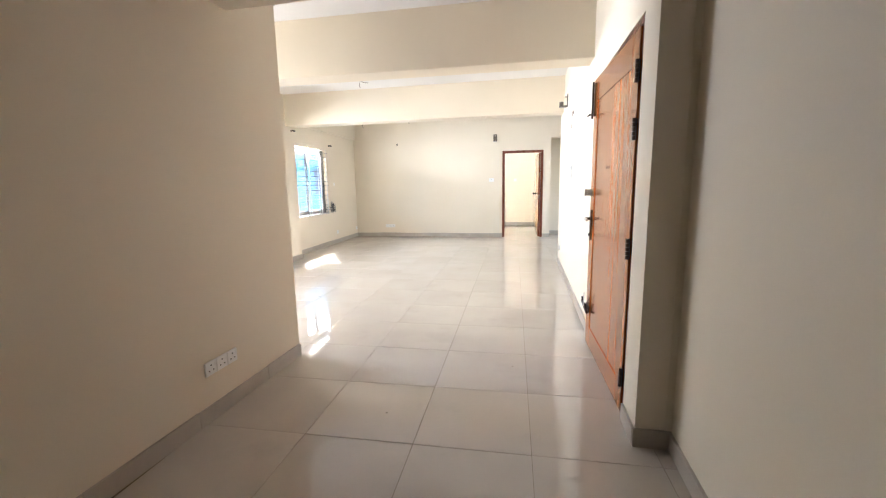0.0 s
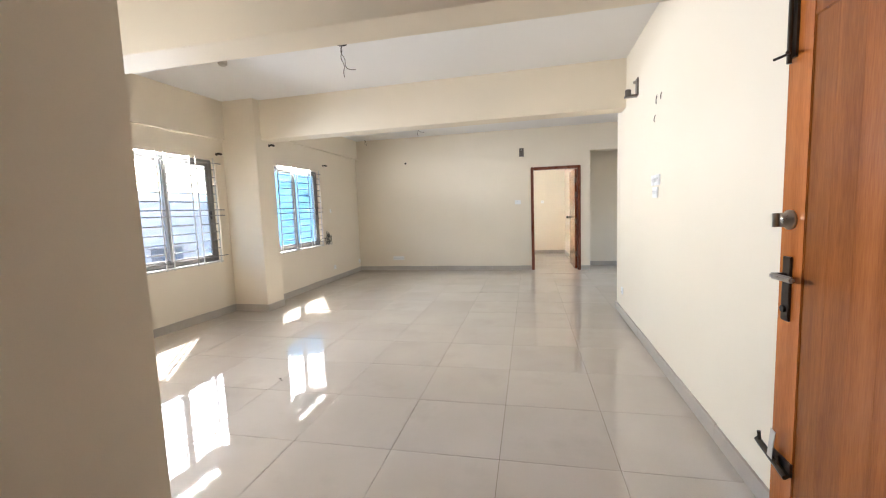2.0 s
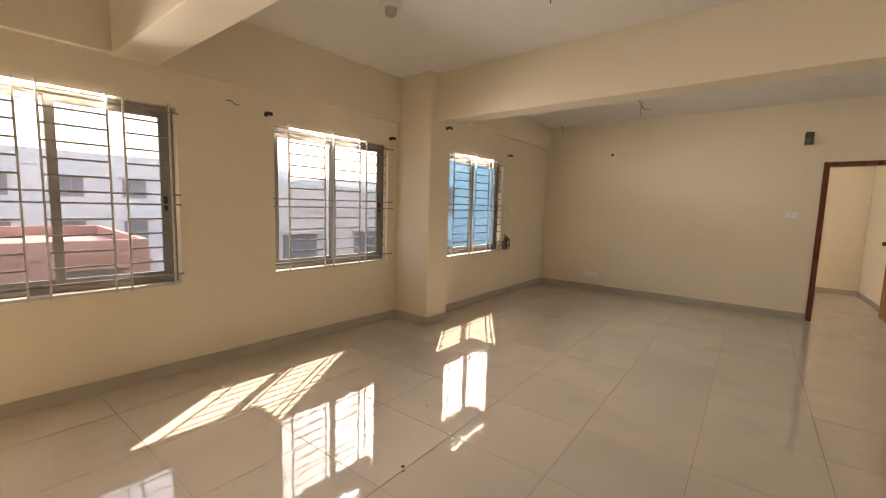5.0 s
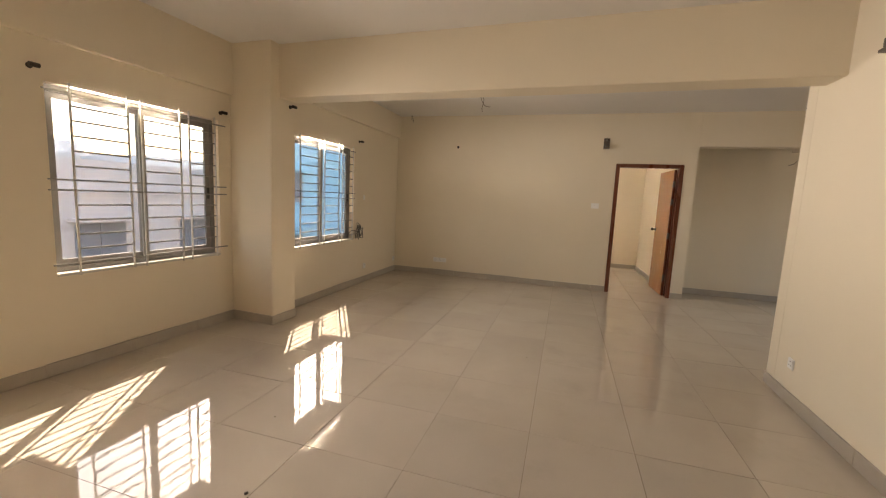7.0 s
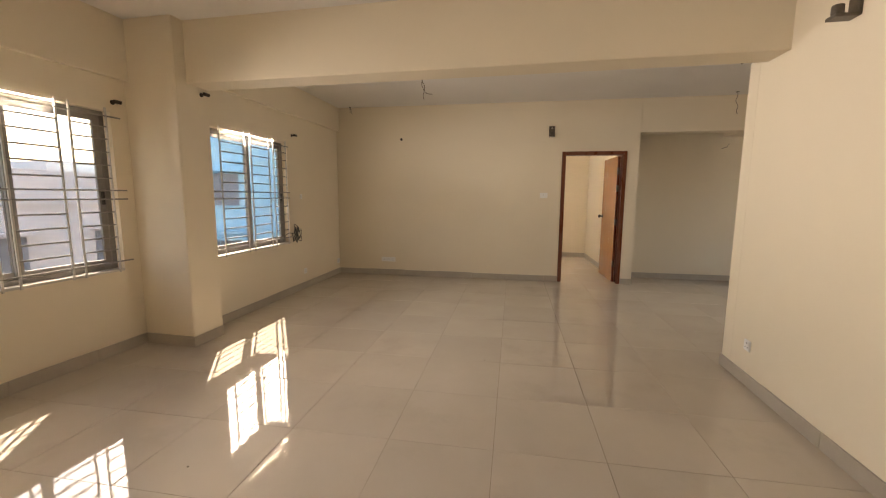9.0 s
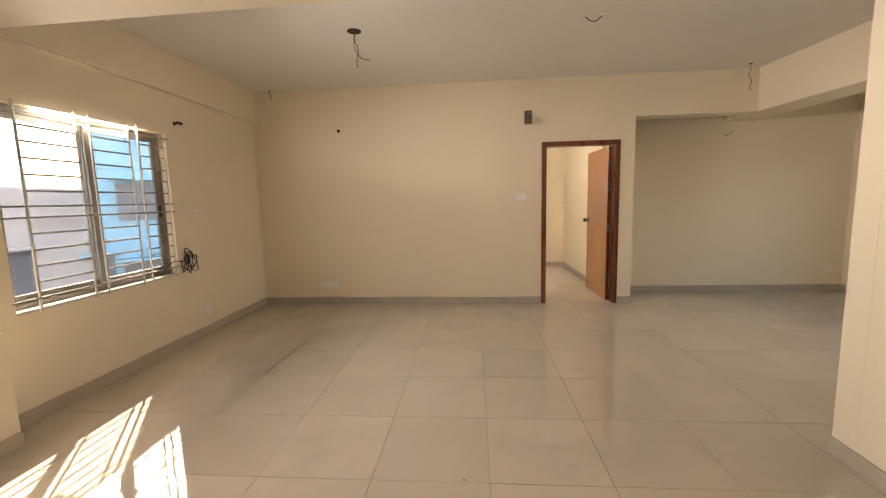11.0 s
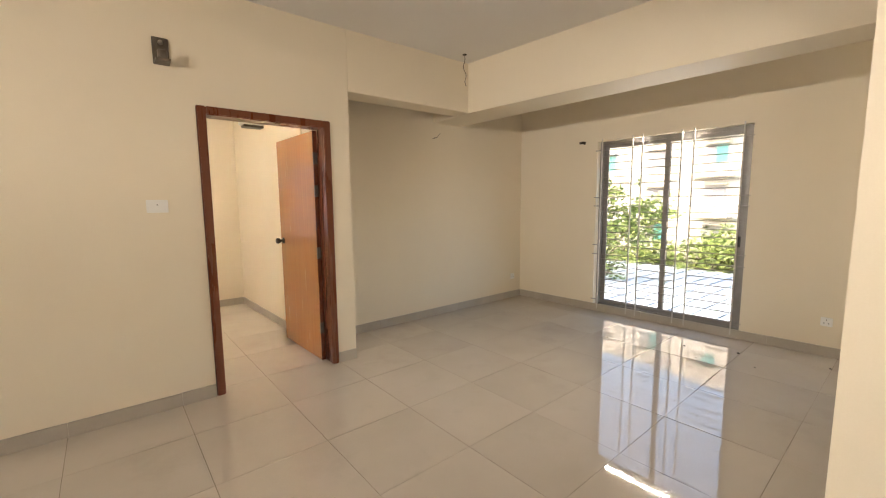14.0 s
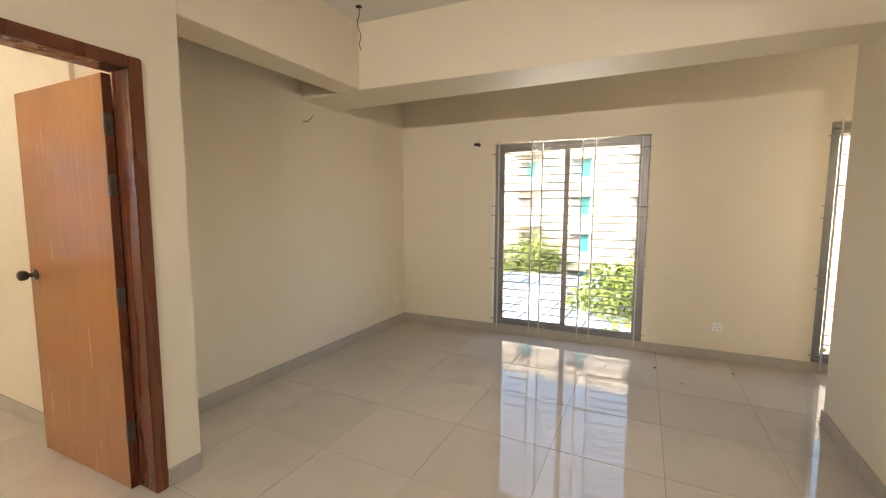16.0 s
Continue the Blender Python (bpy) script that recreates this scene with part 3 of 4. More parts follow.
def inner_door():
    root = empty("inner_door", pose(ND0, ny(ND0) + 0.004, 0, 0, 0, 1.9))
    w = ND1 - ND0
    f = 0.058
    bm = bmesh.new()
    for e in ((0, f, -0.018, 0.135, 0.0, NDH), (w - f, w, -0.018, 0.135, 0.0, NDH), (f, w - f, -0.018, 0.135, NDH - f, NDH)):
        add_box(bm, *e)
    part("frame", finish(bm, "frame", M_FRAME, 0.006), root, None, "dark red stained timber frame")
    leaf = empty("leaf")
    leaf.parent = root
    leaf.matrix_local = pose(w - f - 0.004, 0.137, 0.006, 0, 0, 92.1)     # local x along the leaf from the hinge
    lw, lh = 0.855, NDH - f - 0.012
    bm = bmesh.new()
    add_box(bm, 0.0, lw, 0.0, 0.036, 0, lh)
    part("panel", finish(bm, "panel", [M_LEAF], 0.002), leaf, None, "orange veneered flush door leaf")
    bm = bmesh.new()
    add_box(bm, -0.004, 0.0, -0.001, 0.037, 0, lh)
    part("edge", finish(bm, "edge", M_FRAME, 0.001), leaf, None, "dark lipping")
    for z in (0.30, 0.98, 1.52, 1.80):
        bm = bmesh.new()
        add_box(bm, -0.007, -0.004, 0.004, 0.03, z - 0.05, z + 0.05)
        for k in range(5):
            add_cyl(bm, (-0.008, 0.037, z - 0.05 + 0.02 * k), (-0.008, 0.037, z - 0.05 + 0.02 * k + 0.018), 0.007, n=8)
        part("hinge", finish(bm, "hinge", M_SCONCE), leaf, None, "tarnished brass hinge")
    for s, y in ((1, 0.036), (-1, 0.0)):
        bm = bmesh.new()
        add_lathe(bm, [(0.032, 0), (0.032, 0.006), (0.014, 0.012), (0.012, 0.030), (0.022, 0.036), (0.029, 0.052), (0.027, 0.068), (0.018, 0.076)],
                  pose(lw - 0.065, y, 1.04, -90 * s, 0, 0))
        part("knob", finish(bm, "knob", M_IRON, 0, True), leaf, None, "dark bronze round knob")
    return tagged(root, "orange brown flush door standing open in dark frame", "door")


inner_door()


# ---- electrical fittings ----
def face(x, y, z, way):
    """Pose on a wall's face: local x along the wall, local -y out into the room. way: degrees."""
    return pose(x, y, z, 0, 0, way)


def plate(parent, x, z, w, h, holes):
    bm = bmesh.new()
    add_box(bm, x - w / 2, x + w / 2, -0.011, 0.001, z - h / 2, z + h / 2)
    part("plate", finish(bm, "plate", M_PLASTIC, 0.003), parent)
    bm = bmesh.new()
    for kind, hx, hz in holes:
        if kind == "o":
            add_cyl(bm, (x + hx, -0.0108, z + hz), (x + hx, -0.0125, z + hz), 0.0045, n=8)
        else:
            add_box(bm, x + hx - 0.007, x + hx + 0.007, -0.0145, -0.010, z + hz - 0.012, z + hz + 0.012)
    return bm


def socket(m, n=1, label="white plastic wall socket low on the wall", grouping="wall sockets"):
    root = empty("wall_socket", m)
    for k in range(n):
        x = (k - (n - 1) / 2) * 0.085
        bm = plate(root, x, 0, 0.082, 0.08, [("o", 0, 0.018), ("o", -0.016, -0.012), ("o", 0.016, -0.012)])
        tagged(part("pin_hole", finish(bm, "pin_hole", M_HOLE), root, None, "dark pin holes"), kind="stuff")
        box_part("switch", root, (x + 0.024, x + 0.035, -0.0145, -0.010, 0.008, 0.028), M_PLASTIC, 0.001)
    return tagged(root, label, "socket", grouping)


def switch_panel(m, cells, label):
    root = empty("switch_panel", m)
    for cx, cz, w, h, k in cells:
        bm = plate(root, cx, cz, w, h, [])
        bm.free()
        for j in range(k):
            x = cx + (j - (k - 1) / 2) * w / max(k, 1)
            box_part("rocker", root, (x - 0.011, x + 0.011, -0.0155, -0.010, cz - 0.018, cz + 0.018), M_PLASTIC, 0.002)
            box_part("mark", root, (x - 0.003, x + 0.003, -0.0165, -0.015, cz + 0.006, cz + 0.012), M_HOLE, 0)
    return tagged(root, label, "light switch", "light switches")


socket(face(-3.14, ny(-3.14), 0.275, 1.9), 3, "row of three white sockets low on wall")
socket(face(wx(9.04), 9.04, 0.26, 92.5))
socket(face(wx(10.21), 10.21, 0.23, 92.5))
socket(face(xr(6.92), 6.92, 0.30, -90))
socket(face(ex(7.80), 7.80, 0.32, 270 - 4.5))
socket(face(3.79, 11.192, 0.32, 2.4))
socket(face(-1.32, 2.20, 0.31, 90), 3, "row of three white sockets low on wall")
switch_panel(face(xr(5.52), 5.52, 1.50, -90), [(-0.14, 0.0, 0.075, 0.085, 1), (-0.055, 0.0, 0.085, 0.085, 2), (0.03, 0.0, 0.075, 0.085, 1), (-0.06, -0.10, 0.15, 0.085, 3)],
             "cluster of ivory plastic switches on the wall")
switch_panel(face(-0.51, ny(-0.51), 1.41, 1.9), [(0, 0, 0.12, 0.085, 1)], "single ivory plastic light switch beside the door")
switch_panel(face(wx(8.99), 8.99, 1.37, 92.5), [(0, 0, 0.05, 0.07, 1)], "small ivory switch beside the window")
switch_panel(face(-0.05, 13.36, 1.42, 0), [(0, 0, 0.08, 0.08, 1)], "ivory switch on the next room's wall")


def sconce(m):
    """An empty wall bracket: back box with an upright, open holder."""
    root = empty("wall_lamp", m)
    bm = bmesh.new()
    add_box(bm, -0.045, 0.045, -0.012, 0.001, -0.085, 0.085)
    part("back_plate", finish(bm, "back_plate", M_SCONCE, 0.003), root)
    bm = bmesh.new()
    add_box(bm, -0.040, 0.040, -0.115, -0.012, -0.085, -0.068)
    add_lathe(bm, [(0.024, 0), (0.028, 0.01), (0.028, 0.05), (0.020, 0.055)], pose(0, -0.085, -0.068))
    part("holder", finish(bm, "holder", M_SCONCE, 0.002), root)
    bm = bmesh.new()
    add_lathe(bm, [(0.012, 0), (0.016, 0.01), (0.010, 0.03)], pose(0, -0.012, 0.05, 90, 0, 0))
    part("cap", finish(bm, "cap", M_STEEL), root, None, "metal screw cap")
    return tagged(root, "small dark metal wall bracket without its shade", "wall lamp", "wall lamps")


sconce(face(-0.42, ny(-0.42), 2.41, 1.9))
sconce(face(xr(6.27), 6.27, 2.425, -90))


def wire_end(m, pts, label, hole=0.02):
    """Loose wires that come out of a hole."""
    root = empty("loose_wire", m)
    if hole:
        bm = bmesh.new()
        add_cyl(bm, (0, 0, 0.0005), (0, 0, -0.004), hole, n=14)
        part("hole", finish(bm, "hole", M_HOLE), root, None, "dark round wiring hole")
    for p in pts:
        tube("wire", p, 0.0032, M_WIRE, root)
    return tagged(root, label, "wire", "loose wires")


WIRES = [[(0, 0, 0), (0.01, 0, -0.06), (-0.02, 0.01, -0.12), (0.03, 0, -0.2), (0.0, 0.01, -0.26), (0.02, 0, -0.3)],
         [(0.01, 0, 0), (-0.02, 0, -0.07), (0.03, 0.01, -0.13), (0.02, 0.02, -0.2), (0.06, 0.02, -0.235), (0.12, 0.03, -0.235)]]
SHORT = [[(0, 0, 0), (0.01, 0, -0.04), (0.03, 0, -0.07), (0.025, 0.01, -0.11)], [(0, 0, 0), (-0.01, 0, -0.05), (0.0, 0.01, -0.09)]]
wire_end(pose(-2.07, 8.64, CEIL), WIRES, "brown wires hanging from a round ceiling hole", 0.062)
wire_end(pose(-1.76, 5.45, CEIL), WIRES, "brown wires hanging from a round ceiling hole", 0.055)
wire_end(pose(2.10, 10.30, CEIL), [WIRES[0]], "brown wire hanging from the ceiling", 0.022)
wire_end(pose(-3.78, 10.25, CEIL), SHORT, "short brown wires at the ceiling edge", 0.015)
wire_end(face(2.33, 11.13, 2.20, 0), [[(0, 0, 0), (0.01, -0.03, -0.01), (0.03, -0.04, 0.02), (0.05, -0.05, 0.05)], [(0, 0, 0), (-0.02, -0.03, -0.02), (-0.05, -0.03, -0.02)]], "short wires sticking out of the wall", 0)
wire_end(face(xr(5.59), 5.59, 2.15, -90), [[(0, 0.0, 0.03), (0, -0.01, 0.0), (0, -0.006, -0.04)]], "short wires sticking out of the wall", 0)
wire_end(face(xr(5.46), 5.46, 2.15, -90), [[(0, 0.0, 0.02), (0.01, -0.012, 0.0), (0, -0.006, -0.03)]], "short wires sticking out of the wall", 0)
wire_end(face(xr(5.62), 5.62, 1.99, -90), [[(-0.03, 0.0, -0.01), (0, -0.02, 0.0), (0.04, -0.012, 0.03)]], "short wires sticking out of the wall", 0)
wire_end(face(XW, 4.69, 2.22, 90), [[(-0.03, 0.0, 0.0), (0, -0.03, 0.01), (0.03, -0.03, -0.03), (0.07, -0.03, -0.02)]], "short wires sticking out of the wall", 0)
wire_end(face(-2.89, ny(-2.89), 2.335, 1.9) @ pose(0, 0, 0, 90), [[(0, 0, 0), (0.0, -0.005, 0.02), (0.015, -0.03, 0.02)]], "short wires from a small dark wall hole", 0.022)


def ceiling_fitting(x, y, r, z, hollow=True):
    root = empty("ceiling_fitting", pose(x, y, z))
    bm = bmesh.new()
    add_lathe(bm, [(r, 0.001), (r, -0.012), (r * 0.78, -0.028), (r * 0.72, -0.03)])
    part("rim", finish(bm, "rim", M_CEIL, 0, False), root, None, "white round ceiling rim")
    bm = bmesh.new()
    add_lathe(bm, [(r * 0.55, -0.0295), (r * 0.5, -0.034 if hollow else -0.07), (r * 0.35, -0.036 if hollow else -0.085)])
    part("core", finish(bm, "core", M_HOLE if hollow else M_STEEL), root, None, "dark centre" if hollow else "grey detector nozzle")
    return root


tagged(ceiling_fitting(-1.71, 3.55, 0.10, CEIL), "white round recessed downlight with dark centre", "downlight")
tagged(ceiling_fitting(-2.98, 5.34, 0.085, CEIL, False), "white round detector head on the ceiling", "detector")
hook = empty("ceiling_hook", pose(-0.05, 8.66, CEIL))
bm = bmesh.new()
for sx in (-0.07, 0.07):
    add_lathe(bm, [(0.022, 0.001), (0.020, -0.012), (0.012, -0.016)], pose(sx, 0, 0))
tagged(part("rose", finish(bm, "rose", M_CEIL), hook), kind="stuff")
tube("loop", [(-0.07, 0, -0.012), (-0.04, 0, -0.045), (0, 0, -0.06), (0.04, 0, -0.045), (0.07, 0, -0.012)], 0.004, M_WIRE, hook)
tagged(hook, "small white ceiling hook for a fan", "ceiling hook")


def curtain_bracket(m):
    root = empty("curtain_bracket", m)
    bm = bmesh.new()
    add_lathe(bm, [(0.020, 0), (0.018, 0.006), (0.008, 0.010), (0.008, 0.05)], pose(0, 0, 0, 90, 0, 0))
    add_cyl(bm, (-0.028, -0.055, 0), (0.028, -0.055, 0), 0.016, n=12)
    part("bracket", finish(bm, "bracket", M_IRON), root)
    return tagged(root, "small dark curtain rod bracket on the wall", "curtain bracket", "curtain brackets")


for x, y, z in ((XW, 5.0, 2.17), (XW, 6.50, 2.17), (wx(8.81), 8.81, 2.215)):
    curtain_bracket(face(x, y, z, 90))
curtain_bracket(face(-3.70, 6.90, 2.30, 90))
curtain_bracket(face(XR, 7.28, 2.44, -90))
curtain_bracket(face(ex(10.20), 10.20, 2.16, 265))


def cable_coil():
    """A loose coil of black cable hooked on the grille at the sill."""
    root = empty("cable_coil", pose(wx(8.76) + 0.03, 8.76, 0.85, 0, 0, 2.5))
    rnd = random.Random(5)
    for k in range(7):
        a0, rx, rz = rnd.uniform(0, 6.28), rnd.uniform(0.035, 0.06), rnd.uniform(0.08, 0.115)
        tilt, cx, cz = rnd.uniform(-1.5, 0.4), rnd.uniform(-0.05, 0.05), rnd.uniform(-0.03, 0.03)
        pts = []
        for i in range(13):
            a = a0 + 5.6 * i / 12
            u, w = rx * math.cos(a), rz * math.sin(a)
            pts.append((0.012 * math.sin(3 * a + k) + 0.006 * k, cx + u * math.cos(tilt) - w * math.sin(tilt), cz + u * math.sin(tilt) + w * math.cos(tilt)))
        tube("loop", pts, 0.0045, M_BLACKWIRE, root)
    tube("tail", [(0.02, -0.08, 0.0), (0.0, -0.15, 0.03), (-0.02, -0.22, 0.0), (-0.02, -0.3, -0.06)], 0.0045, M_BLACKWIRE, root)
    return tagged(root, "tangled coil of black cable hanging at the window corner", "cable")


cable_coil()

# ceiling box seen in the next room above its door
box = empty("junction_box", pose(0.40, 12.2, 2.36))
box_part("case", box, (-0.0, 0.26, -0.10, 0.10, -0.05, 0.07), M_PLASTIC, 0.01)
box_part("base", box, (0.02, 0.24, -0.07, 0.07, -0.075, -0.05), M_SCONCE, 0.004)
tagged(box, "small box fitted to the next room's wall", "junction box")

# ---- outside ----
bm = bmesh.new()
GZ = -9.0
add_prism(bm, [(-900, -900), (900, -900), (900, 900), (-900, 900)], GZ - 0.5, GZ)
tagged(new("ground", finish(bm, "ground", M_GROUND)), "dusty ground between the buildings", "ground", kind="structure")


def building(name, cx, cy, w, d, h, turn, material, floors, bays, label, win=None, balcony=False, parapet=0.9):
    """A block of flats: body, parapet, slab bands, framed windows with shades on its long fronts."""
    root = empty(name, pose(cx, cy, GZ, 0, 0, turn))
    bm = bmesh.new()
    add_box(bm, -w / 2, w / 2, -d / 2, d / 2, 0, h)
    for e in ((-w / 2, w / 2, -d / 2, -d / 2 + 0.2), (-w / 2, w / 2, d / 2 - 0.2, d / 2), (-w / 2, -w / 2 + 0.2, -d / 2 + 0.2, d / 2 - 0.2), (w / 2 - 0.2, w / 2, -d / 2 + 0.2, d / 2 - 0.2)):
        add_box(bm, *e, h, h + parapet)
    part("wall", finish(bm, "wall", material), root)
    fh = h / floors
    bm_band, bm_frame = bmesh.new(), bmesh.new()
    bm_pane = bmesh.new()
    bm_dark = bmesh.new()
    rnd = random.Random(int(cx * 7 + cy * 3))
    for k in range(floors):
        z = k * fh
        for sy in (-1, 1):
            y = sy * d / 2
            add_box(bm_band, -w / 2, w / 2, min(y, y + sy * 0.08), max(y, y + sy * 0.08), z + fh - 0.16, z + fh)
            for b in range(bays):
                x = -w / 2 + (b + 0.5) * w / bays
                ww = min(1.5, w / bays * 0.5)
                z0, z1 = z + 0.9, z + 2.3
                add_box(bm_frame, x - ww / 2 - 0.15, x + ww / 2 + 0.15, min(y, y + sy * 0.45), max(y, y + sy * 0.45), z1 + 0.08, z1 + 0.17)
                t = rnd.choice((0, 0, 1))
                half = x + (0.5 - rnd.random()) * 0.3
                # thin panels on the front, no real openings: their colour gives the inner shade
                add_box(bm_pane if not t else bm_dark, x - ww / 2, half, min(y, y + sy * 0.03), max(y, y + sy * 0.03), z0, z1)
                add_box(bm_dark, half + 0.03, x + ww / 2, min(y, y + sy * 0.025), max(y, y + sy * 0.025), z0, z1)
                if balcony and b % 3 == 1:
                    add_box(bm_frame, x - 1.3, x + 1.3, min(y, y + sy * 1.0), max(y, y + sy * 1.0), z - 0.12, z)
                    add_box(bm_frame, x - 1.3, x + 1.3, min(y + sy * 0.92, y + sy * 1.0), max(y + sy * 0.92, y + sy * 1.0), z, z + 0.9)
        for sx in (-1, 1):
            xx = sx * w / 2
            for b in range(max(1, int(d / 4))):
                y = -d / 2 + (b + 0.5) * d / max(1, int(d / 4))
                add_box(bm_pane if rnd.random() < 0.6 else bm_dark, min(xx, xx + sx * 0.03), max(xx, xx + sx * 0.03), y - 0.6, y + 0.6, z + 0.9, z + 2.2)
                add_box(bm_frame, min(xx, xx + sx * 0.4), max(xx, xx + sx * 0.4), y - 0.75, y + 0.75, z + 2.28, z + 2.37)
    tagged(part("slab_band", finish(bm_band, "slab_band", material), root), kind="stuff")
    tagged(part("sun_shade", finish(bm_frame, "sun_shade", material), root), kind="stuff")
    tagged(part("window", finish(bm_pane, "window", win or M_TEAL), root), kind="stuff")
    tagged(part("opening", finish(bm_dark, "opening", M_DARKWIN), root, None, "flat panels coloured as shaded open windows"), kind="stuff")
    return tagged(root, label, "building")


building("apartment_building", 41, 21, 46, 12, 21.5, 86, M_FACADE, 7, 10, "pale cream block of flats with teal windows", balcony=True)
building("apartment_building", 52, 62, 26, 12, 16, 60, M_FACADE, 5, 6, "pale block of flats in the distance", balcony=True)
building("apartment_building", 60, -20, 26, 14, 17, 95, M_PALE, 5, 6, "pale grey block of flats in the distance")
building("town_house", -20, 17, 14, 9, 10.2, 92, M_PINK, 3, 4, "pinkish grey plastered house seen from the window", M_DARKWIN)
# out of view, added to keep the sun off the next room's window
building("town_house", -4.5, 21.5, 8, 6, 17.5, 0, M_PALE, 6, 3, "unseen pale grey flats added to shade the next room", M_DARKWIN)
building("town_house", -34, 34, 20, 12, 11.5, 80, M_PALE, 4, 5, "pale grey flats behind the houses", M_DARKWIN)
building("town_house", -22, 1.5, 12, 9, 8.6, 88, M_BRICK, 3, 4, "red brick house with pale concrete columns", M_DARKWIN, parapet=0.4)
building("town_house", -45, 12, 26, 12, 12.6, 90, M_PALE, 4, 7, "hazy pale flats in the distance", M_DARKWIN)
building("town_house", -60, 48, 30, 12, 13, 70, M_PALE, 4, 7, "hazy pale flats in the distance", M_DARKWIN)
building("town_house", -13.5, 24.0, 10, 7, 15, 35, M_BLUE, 5, 3, "building hung with bright blue sheeting", M_BLUE, parapet=0.3)
building("town_house", -15.5, 21.5, 6, 5, 9.4, 40, M_BLUE, 3, 3, "low building hung with bright blue sheeting", M_BLUE, parapet=0.3)

shed = empty("shed", pose(21, 18, GZ))
bm = bmesh.new()
add_box(bm, -8.5, 8.5, -9, 9, 0, 5.6)
part("wall", finish(bm, "wall", M_PALE), shed)
bm = bmesh.new()
for k in range(40):
    a = -9.2 + 18.4 * k / 40
    add_box(bm, -8.8, 8.8, a, a + 0.42, 5.6, 5.66 + 0.04 * (k % 2))
part("roof", finish(bm, "roof", M_ROOF), shed, None, "ribbed blue grey metal roof")
tagged(shed, "low shed with ribbed blue grey metal roof", "shed")


def tree(x, y, h, r, seed, label):
    rnd = random.Random(seed)
    root = empty("tree", pose(x, y, GZ))
    bm = bmesh.new()
    top = Vector((rnd.uniform(-0.4, 0.4), rnd.uniform(-0.4, 0.4), h * 0.62))
    add_cyl(bm, (0, 0, -0.1), top * 0.5, 0.24, 0.17, 9)
    add_cyl(bm, top * 0.5, top, 0.17, 0.09, 9)
    tips = []
    for k in range(9):
        a = 2 * math.pi * k / 9 + rnd.uniform(-0.3, 0.3)
        s = top * rnd.uniform(0.55, 1.0)
        e = s + Vector((math.cos(a) * r * rnd.uniform(0.5, 0.8), math.sin(a) * r * rnd.uniform(0.5, 0.8), h * rnd.uniform(0.06, 0.3)))
        add_cyl(bm, s, e, 0.07, 0.025, 6)
        tips.append(e)
    tips.append(top + Vector((0, 0, h * 0.25)))
    part("trunk", finish(bm, "trunk", M_BARK), root)
    verts, faces = [], []
    for e in tips:
        for c in range(40):
            cc = e + Vector((rnd.gauss(0, r * 0.26), rnd.gauss(0, r * 0.26), rnd.gauss(0, r * 0.2)))
            for q in range(11):
                p = cc + Vector((rnd.gauss(0, 0.2), rnd.gauss(0, 0.2), rnd.gauss(0, 0.16)))
                u = Vector((rnd.gauss(0, 1), rnd.gauss(0, 1), rnd.gauss(0, 0.5))).normalized()
                v = u.cross(Vector((rnd.gauss(0, 1), rnd.gauss(0, 1), rnd.gauss(0, 1)))).normalized()
                ln, wd = rnd.uniform(0.12, 0.22), rnd.uniform(0.06, 0.10)
                i = len(verts)
                verts += [tuple(p - u * ln), tuple(p + v * wd), tuple(p + u * ln), tuple(p - v * wd)]
                faces.append((i, i + 1, i + 2, i + 3))
    me = bpy.data.meshes.new("leaves")
    me.from_pydata(verts, [], faces)
    me.materials.append(M_FOLIAGE)
    tagged(part("leaves", me, root, None, "yellow green leaves"), kind="stuff")
    return tagged(root, label, "tree", "trees outside")


tree(23.5, 21.0, 12.6, 3.0, 1, "tall leafy yellow green tree beyond the shed")
tree(31.5, 18.0, 8.0, 3.0, 2, "spreading yellow green tree before the flats")
tree(31.0, 22.5, 7.4, 2.8, 6, "spreading yellow green tree before the flats")
tree(21.0, 10.0, 8.2, 2.8, 3, "leafy yellow green tree beside the shed")
tree(17.0, 7.6, 7.6, 2.4, 4, "leafy yellow green tree beside the shed")
tree(-15, 6.0, 7.5, 2.0, 5, "leafy green tree between the houses")

# ---- floor ----
bm = bmesh.new()
add_prism(bm, [(XW - 0.17, 2.4), (-1.45, 2.4), (-1.45, -2.35), (1.35, -2.35), (1.35, 2.0), (2.45, 2.0), (4.75, 4.8), (4.3, 11.4), (0.75, 11.4), (0.75, 13.55), (XW - 0.17, 13.55)], -0.25, -0.0025)
floor = tagged(new("floor", finish(bm, "floor", M_GROUT)), "polished beige porcelain tile floor with thin dark joints", "floor", kind="structure")
T, J = 0.602, 0.002
bm = bmesh.new()
add_box(bm, -T / 2 + J / 2, T / 2 - J / 2, -T / 2 + J / 2, T / 2 - J / 2, -0.010, 0.0)
tile_me = finish(bm, "tile", M_TILE, 0.0009)
turn = Matrix.Translation((-0.97, 8.09, 0)) @ Matrix.Rotation(radians(2.4), 4, "Z")
rooms = [(-4.2, 0.95, 2.6, 10.4), (-1.25, 1.15, -2.1, 2.7), (0.9, 4.35, 7.35, 11.15), (3.1, 4.4, 5.0, 7.4), (-3.1, 0.7, 10.4, 13.3), (0.9, 2.2, 2.4, 3.8)]
rt = random.Random(8)
cells = []
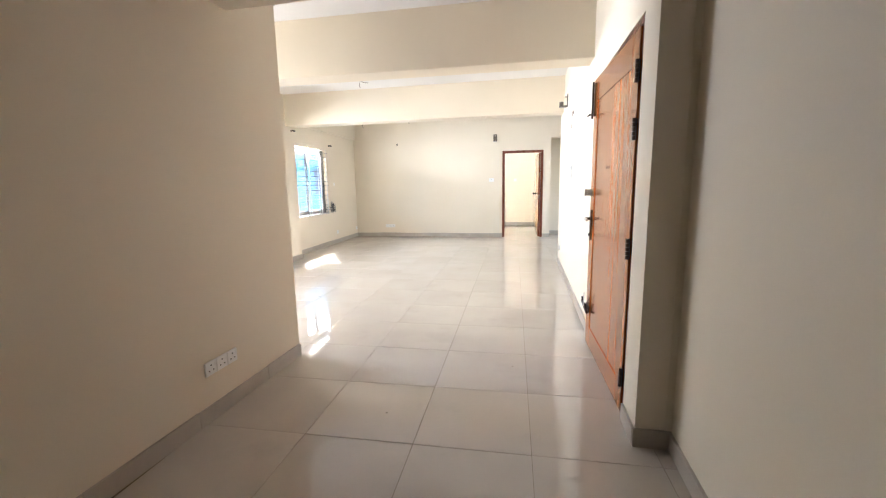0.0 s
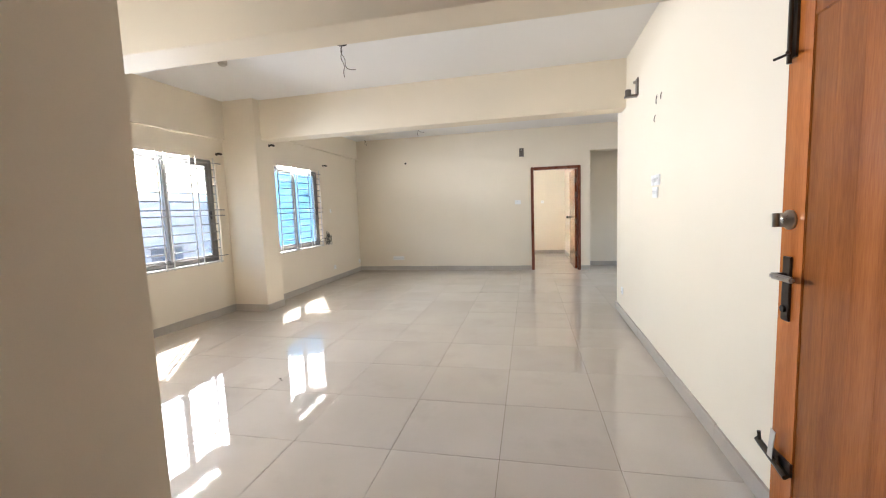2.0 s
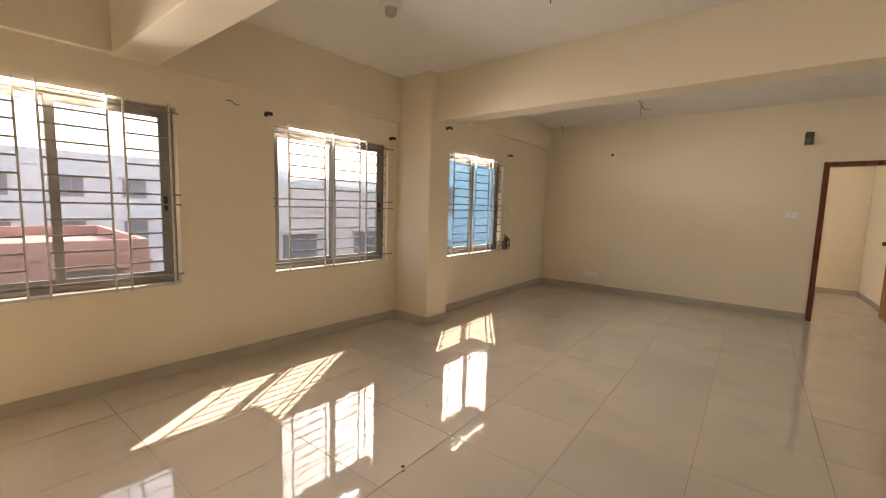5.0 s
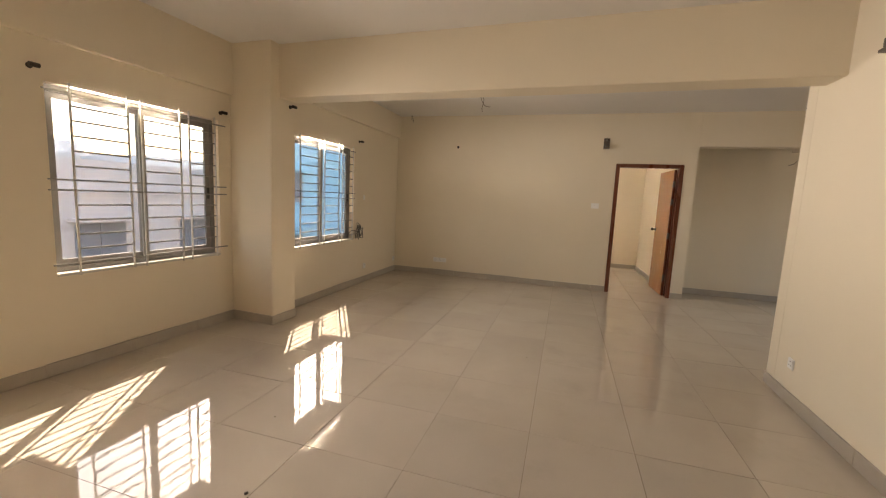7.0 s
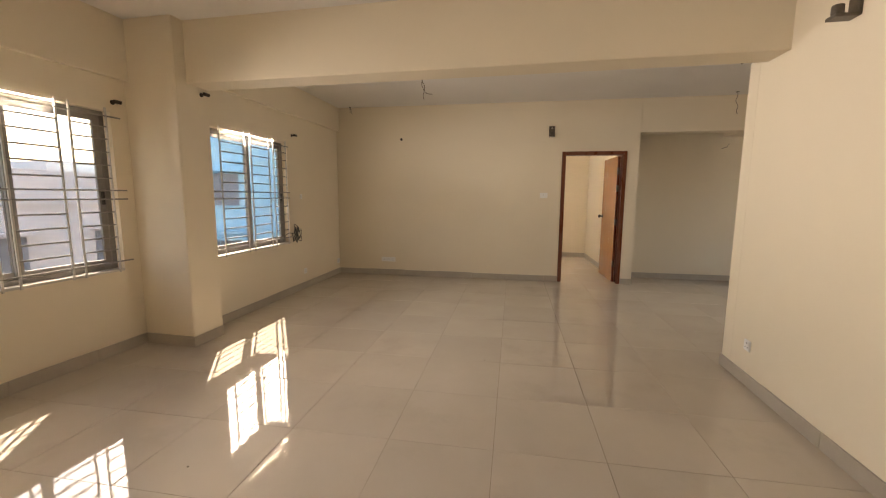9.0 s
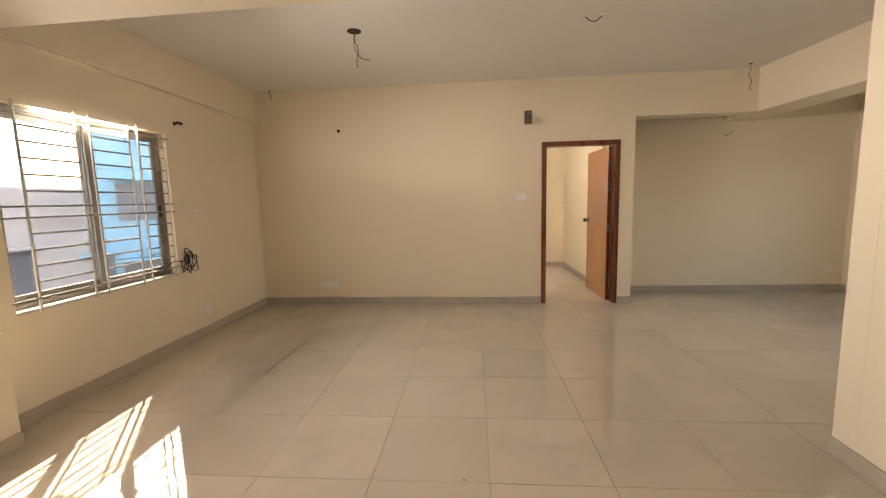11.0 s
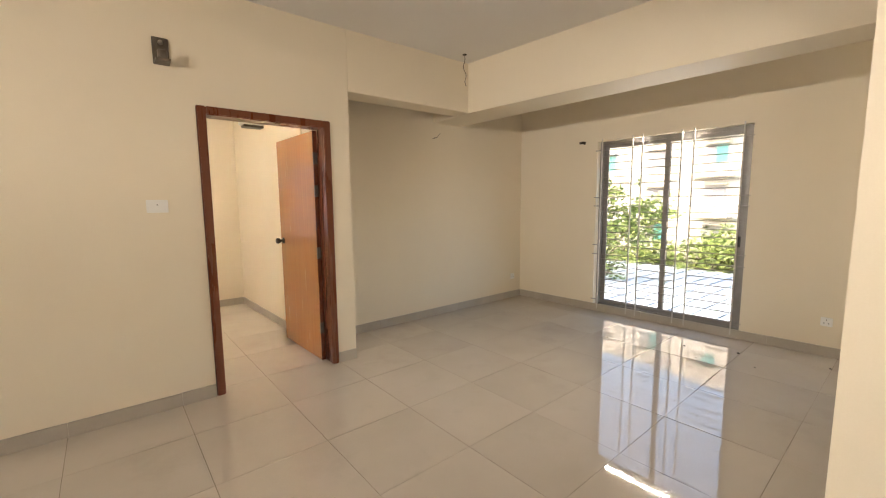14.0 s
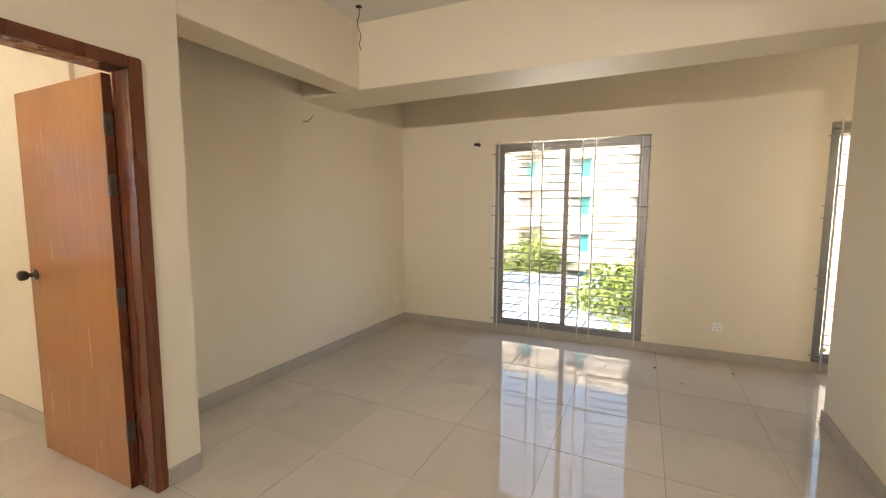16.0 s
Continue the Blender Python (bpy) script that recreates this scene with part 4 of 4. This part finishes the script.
for i in range(-8, 12):
    for j in range(-19, 11):
        c = turn @ Vector(((i + 0.5) * T, (j + 0.5) * T, 0))
        if any(a - T / 2 < c.x < b + T / 2 and p - T / 2 < c.y < q + T / 2 for a, b, p, q in rooms):
            cells.append((i, j, c))
cells.sort(key=lambda e: (e[2] - Vector((-0.3, 6.0, 0))).length)
extra = bmesh.new()
for n, (i, j, c) in enumerate(cells):
    shift = random.Random(i * 7 + 3).uniform(-0.0009, 0.0009)
    m = turn @ pose((i + 0.5) * T + shift, (j + 0.5) * T + rt.uniform(-0.0007, 0.0007), rt.uniform(-0.0006, 0.0004), rt.gauss(0, 0.035), rt.gauss(0, 0.035), rt.gauss(0, 0.03))
    if n < 300:
        ob = part("tile", tile_me, floor)
        ob.matrix_local = m
    else:
        add_box(extra, -T / 2 + J / 2, T / 2 - J / 2, -T / 2 + J / 2, T / 2 - J / 2, -0.010, 0.0, m)
tagged(part("tile_field", finish(extra, "tile_field", M_TILE), floor), kind="stuff")


def debris(x, y, s, seed):
    """A crumb of plaster and dirt left on the floor."""
    rnd = random.Random(seed)
    bm = bmesh.new()
    bmesh.ops.create_icosphere(bm, subdivisions=1, radius=s)
    for v in bm.verts:
        v.co *= rnd.uniform(0.5, 1.3)
        v.co.z = max(0, v.co.z * 0.45 + s * 0.12)
    ob = new("crumb", finish(bm, "crumb", M_IRON))
    ob.matrix_world = pose(x, y, 0.001, 0, 0, rnd.uniform(0, 360))
    return tagged(ob, "small dark crumb of dirt on the floor", "dirt", "crumbs on the floor")


for k, (x, y, s) in enumerate(((-2.05, 4.62, 0.012), (-2.02, 4.60, 0.008), (-3.62, 4.35, 0.008), (-1.05, 6.9, 0.007), (-0.35, 2.35, 0.006), (3.55, 8.7, 0.012), (3.72, 8.3, 0.016),
                               (3.45, 8.1, 0.011), (3.9, 7.7, 0.014), (3.2, 9.3, 0.009), (-3.0, 9.0, 0.006), (0.35, 3.1, 0.005), (-2.4, 5.2, 0.006), (3.3, 8.5, 0.008))):
    debris(x, y, s, k)
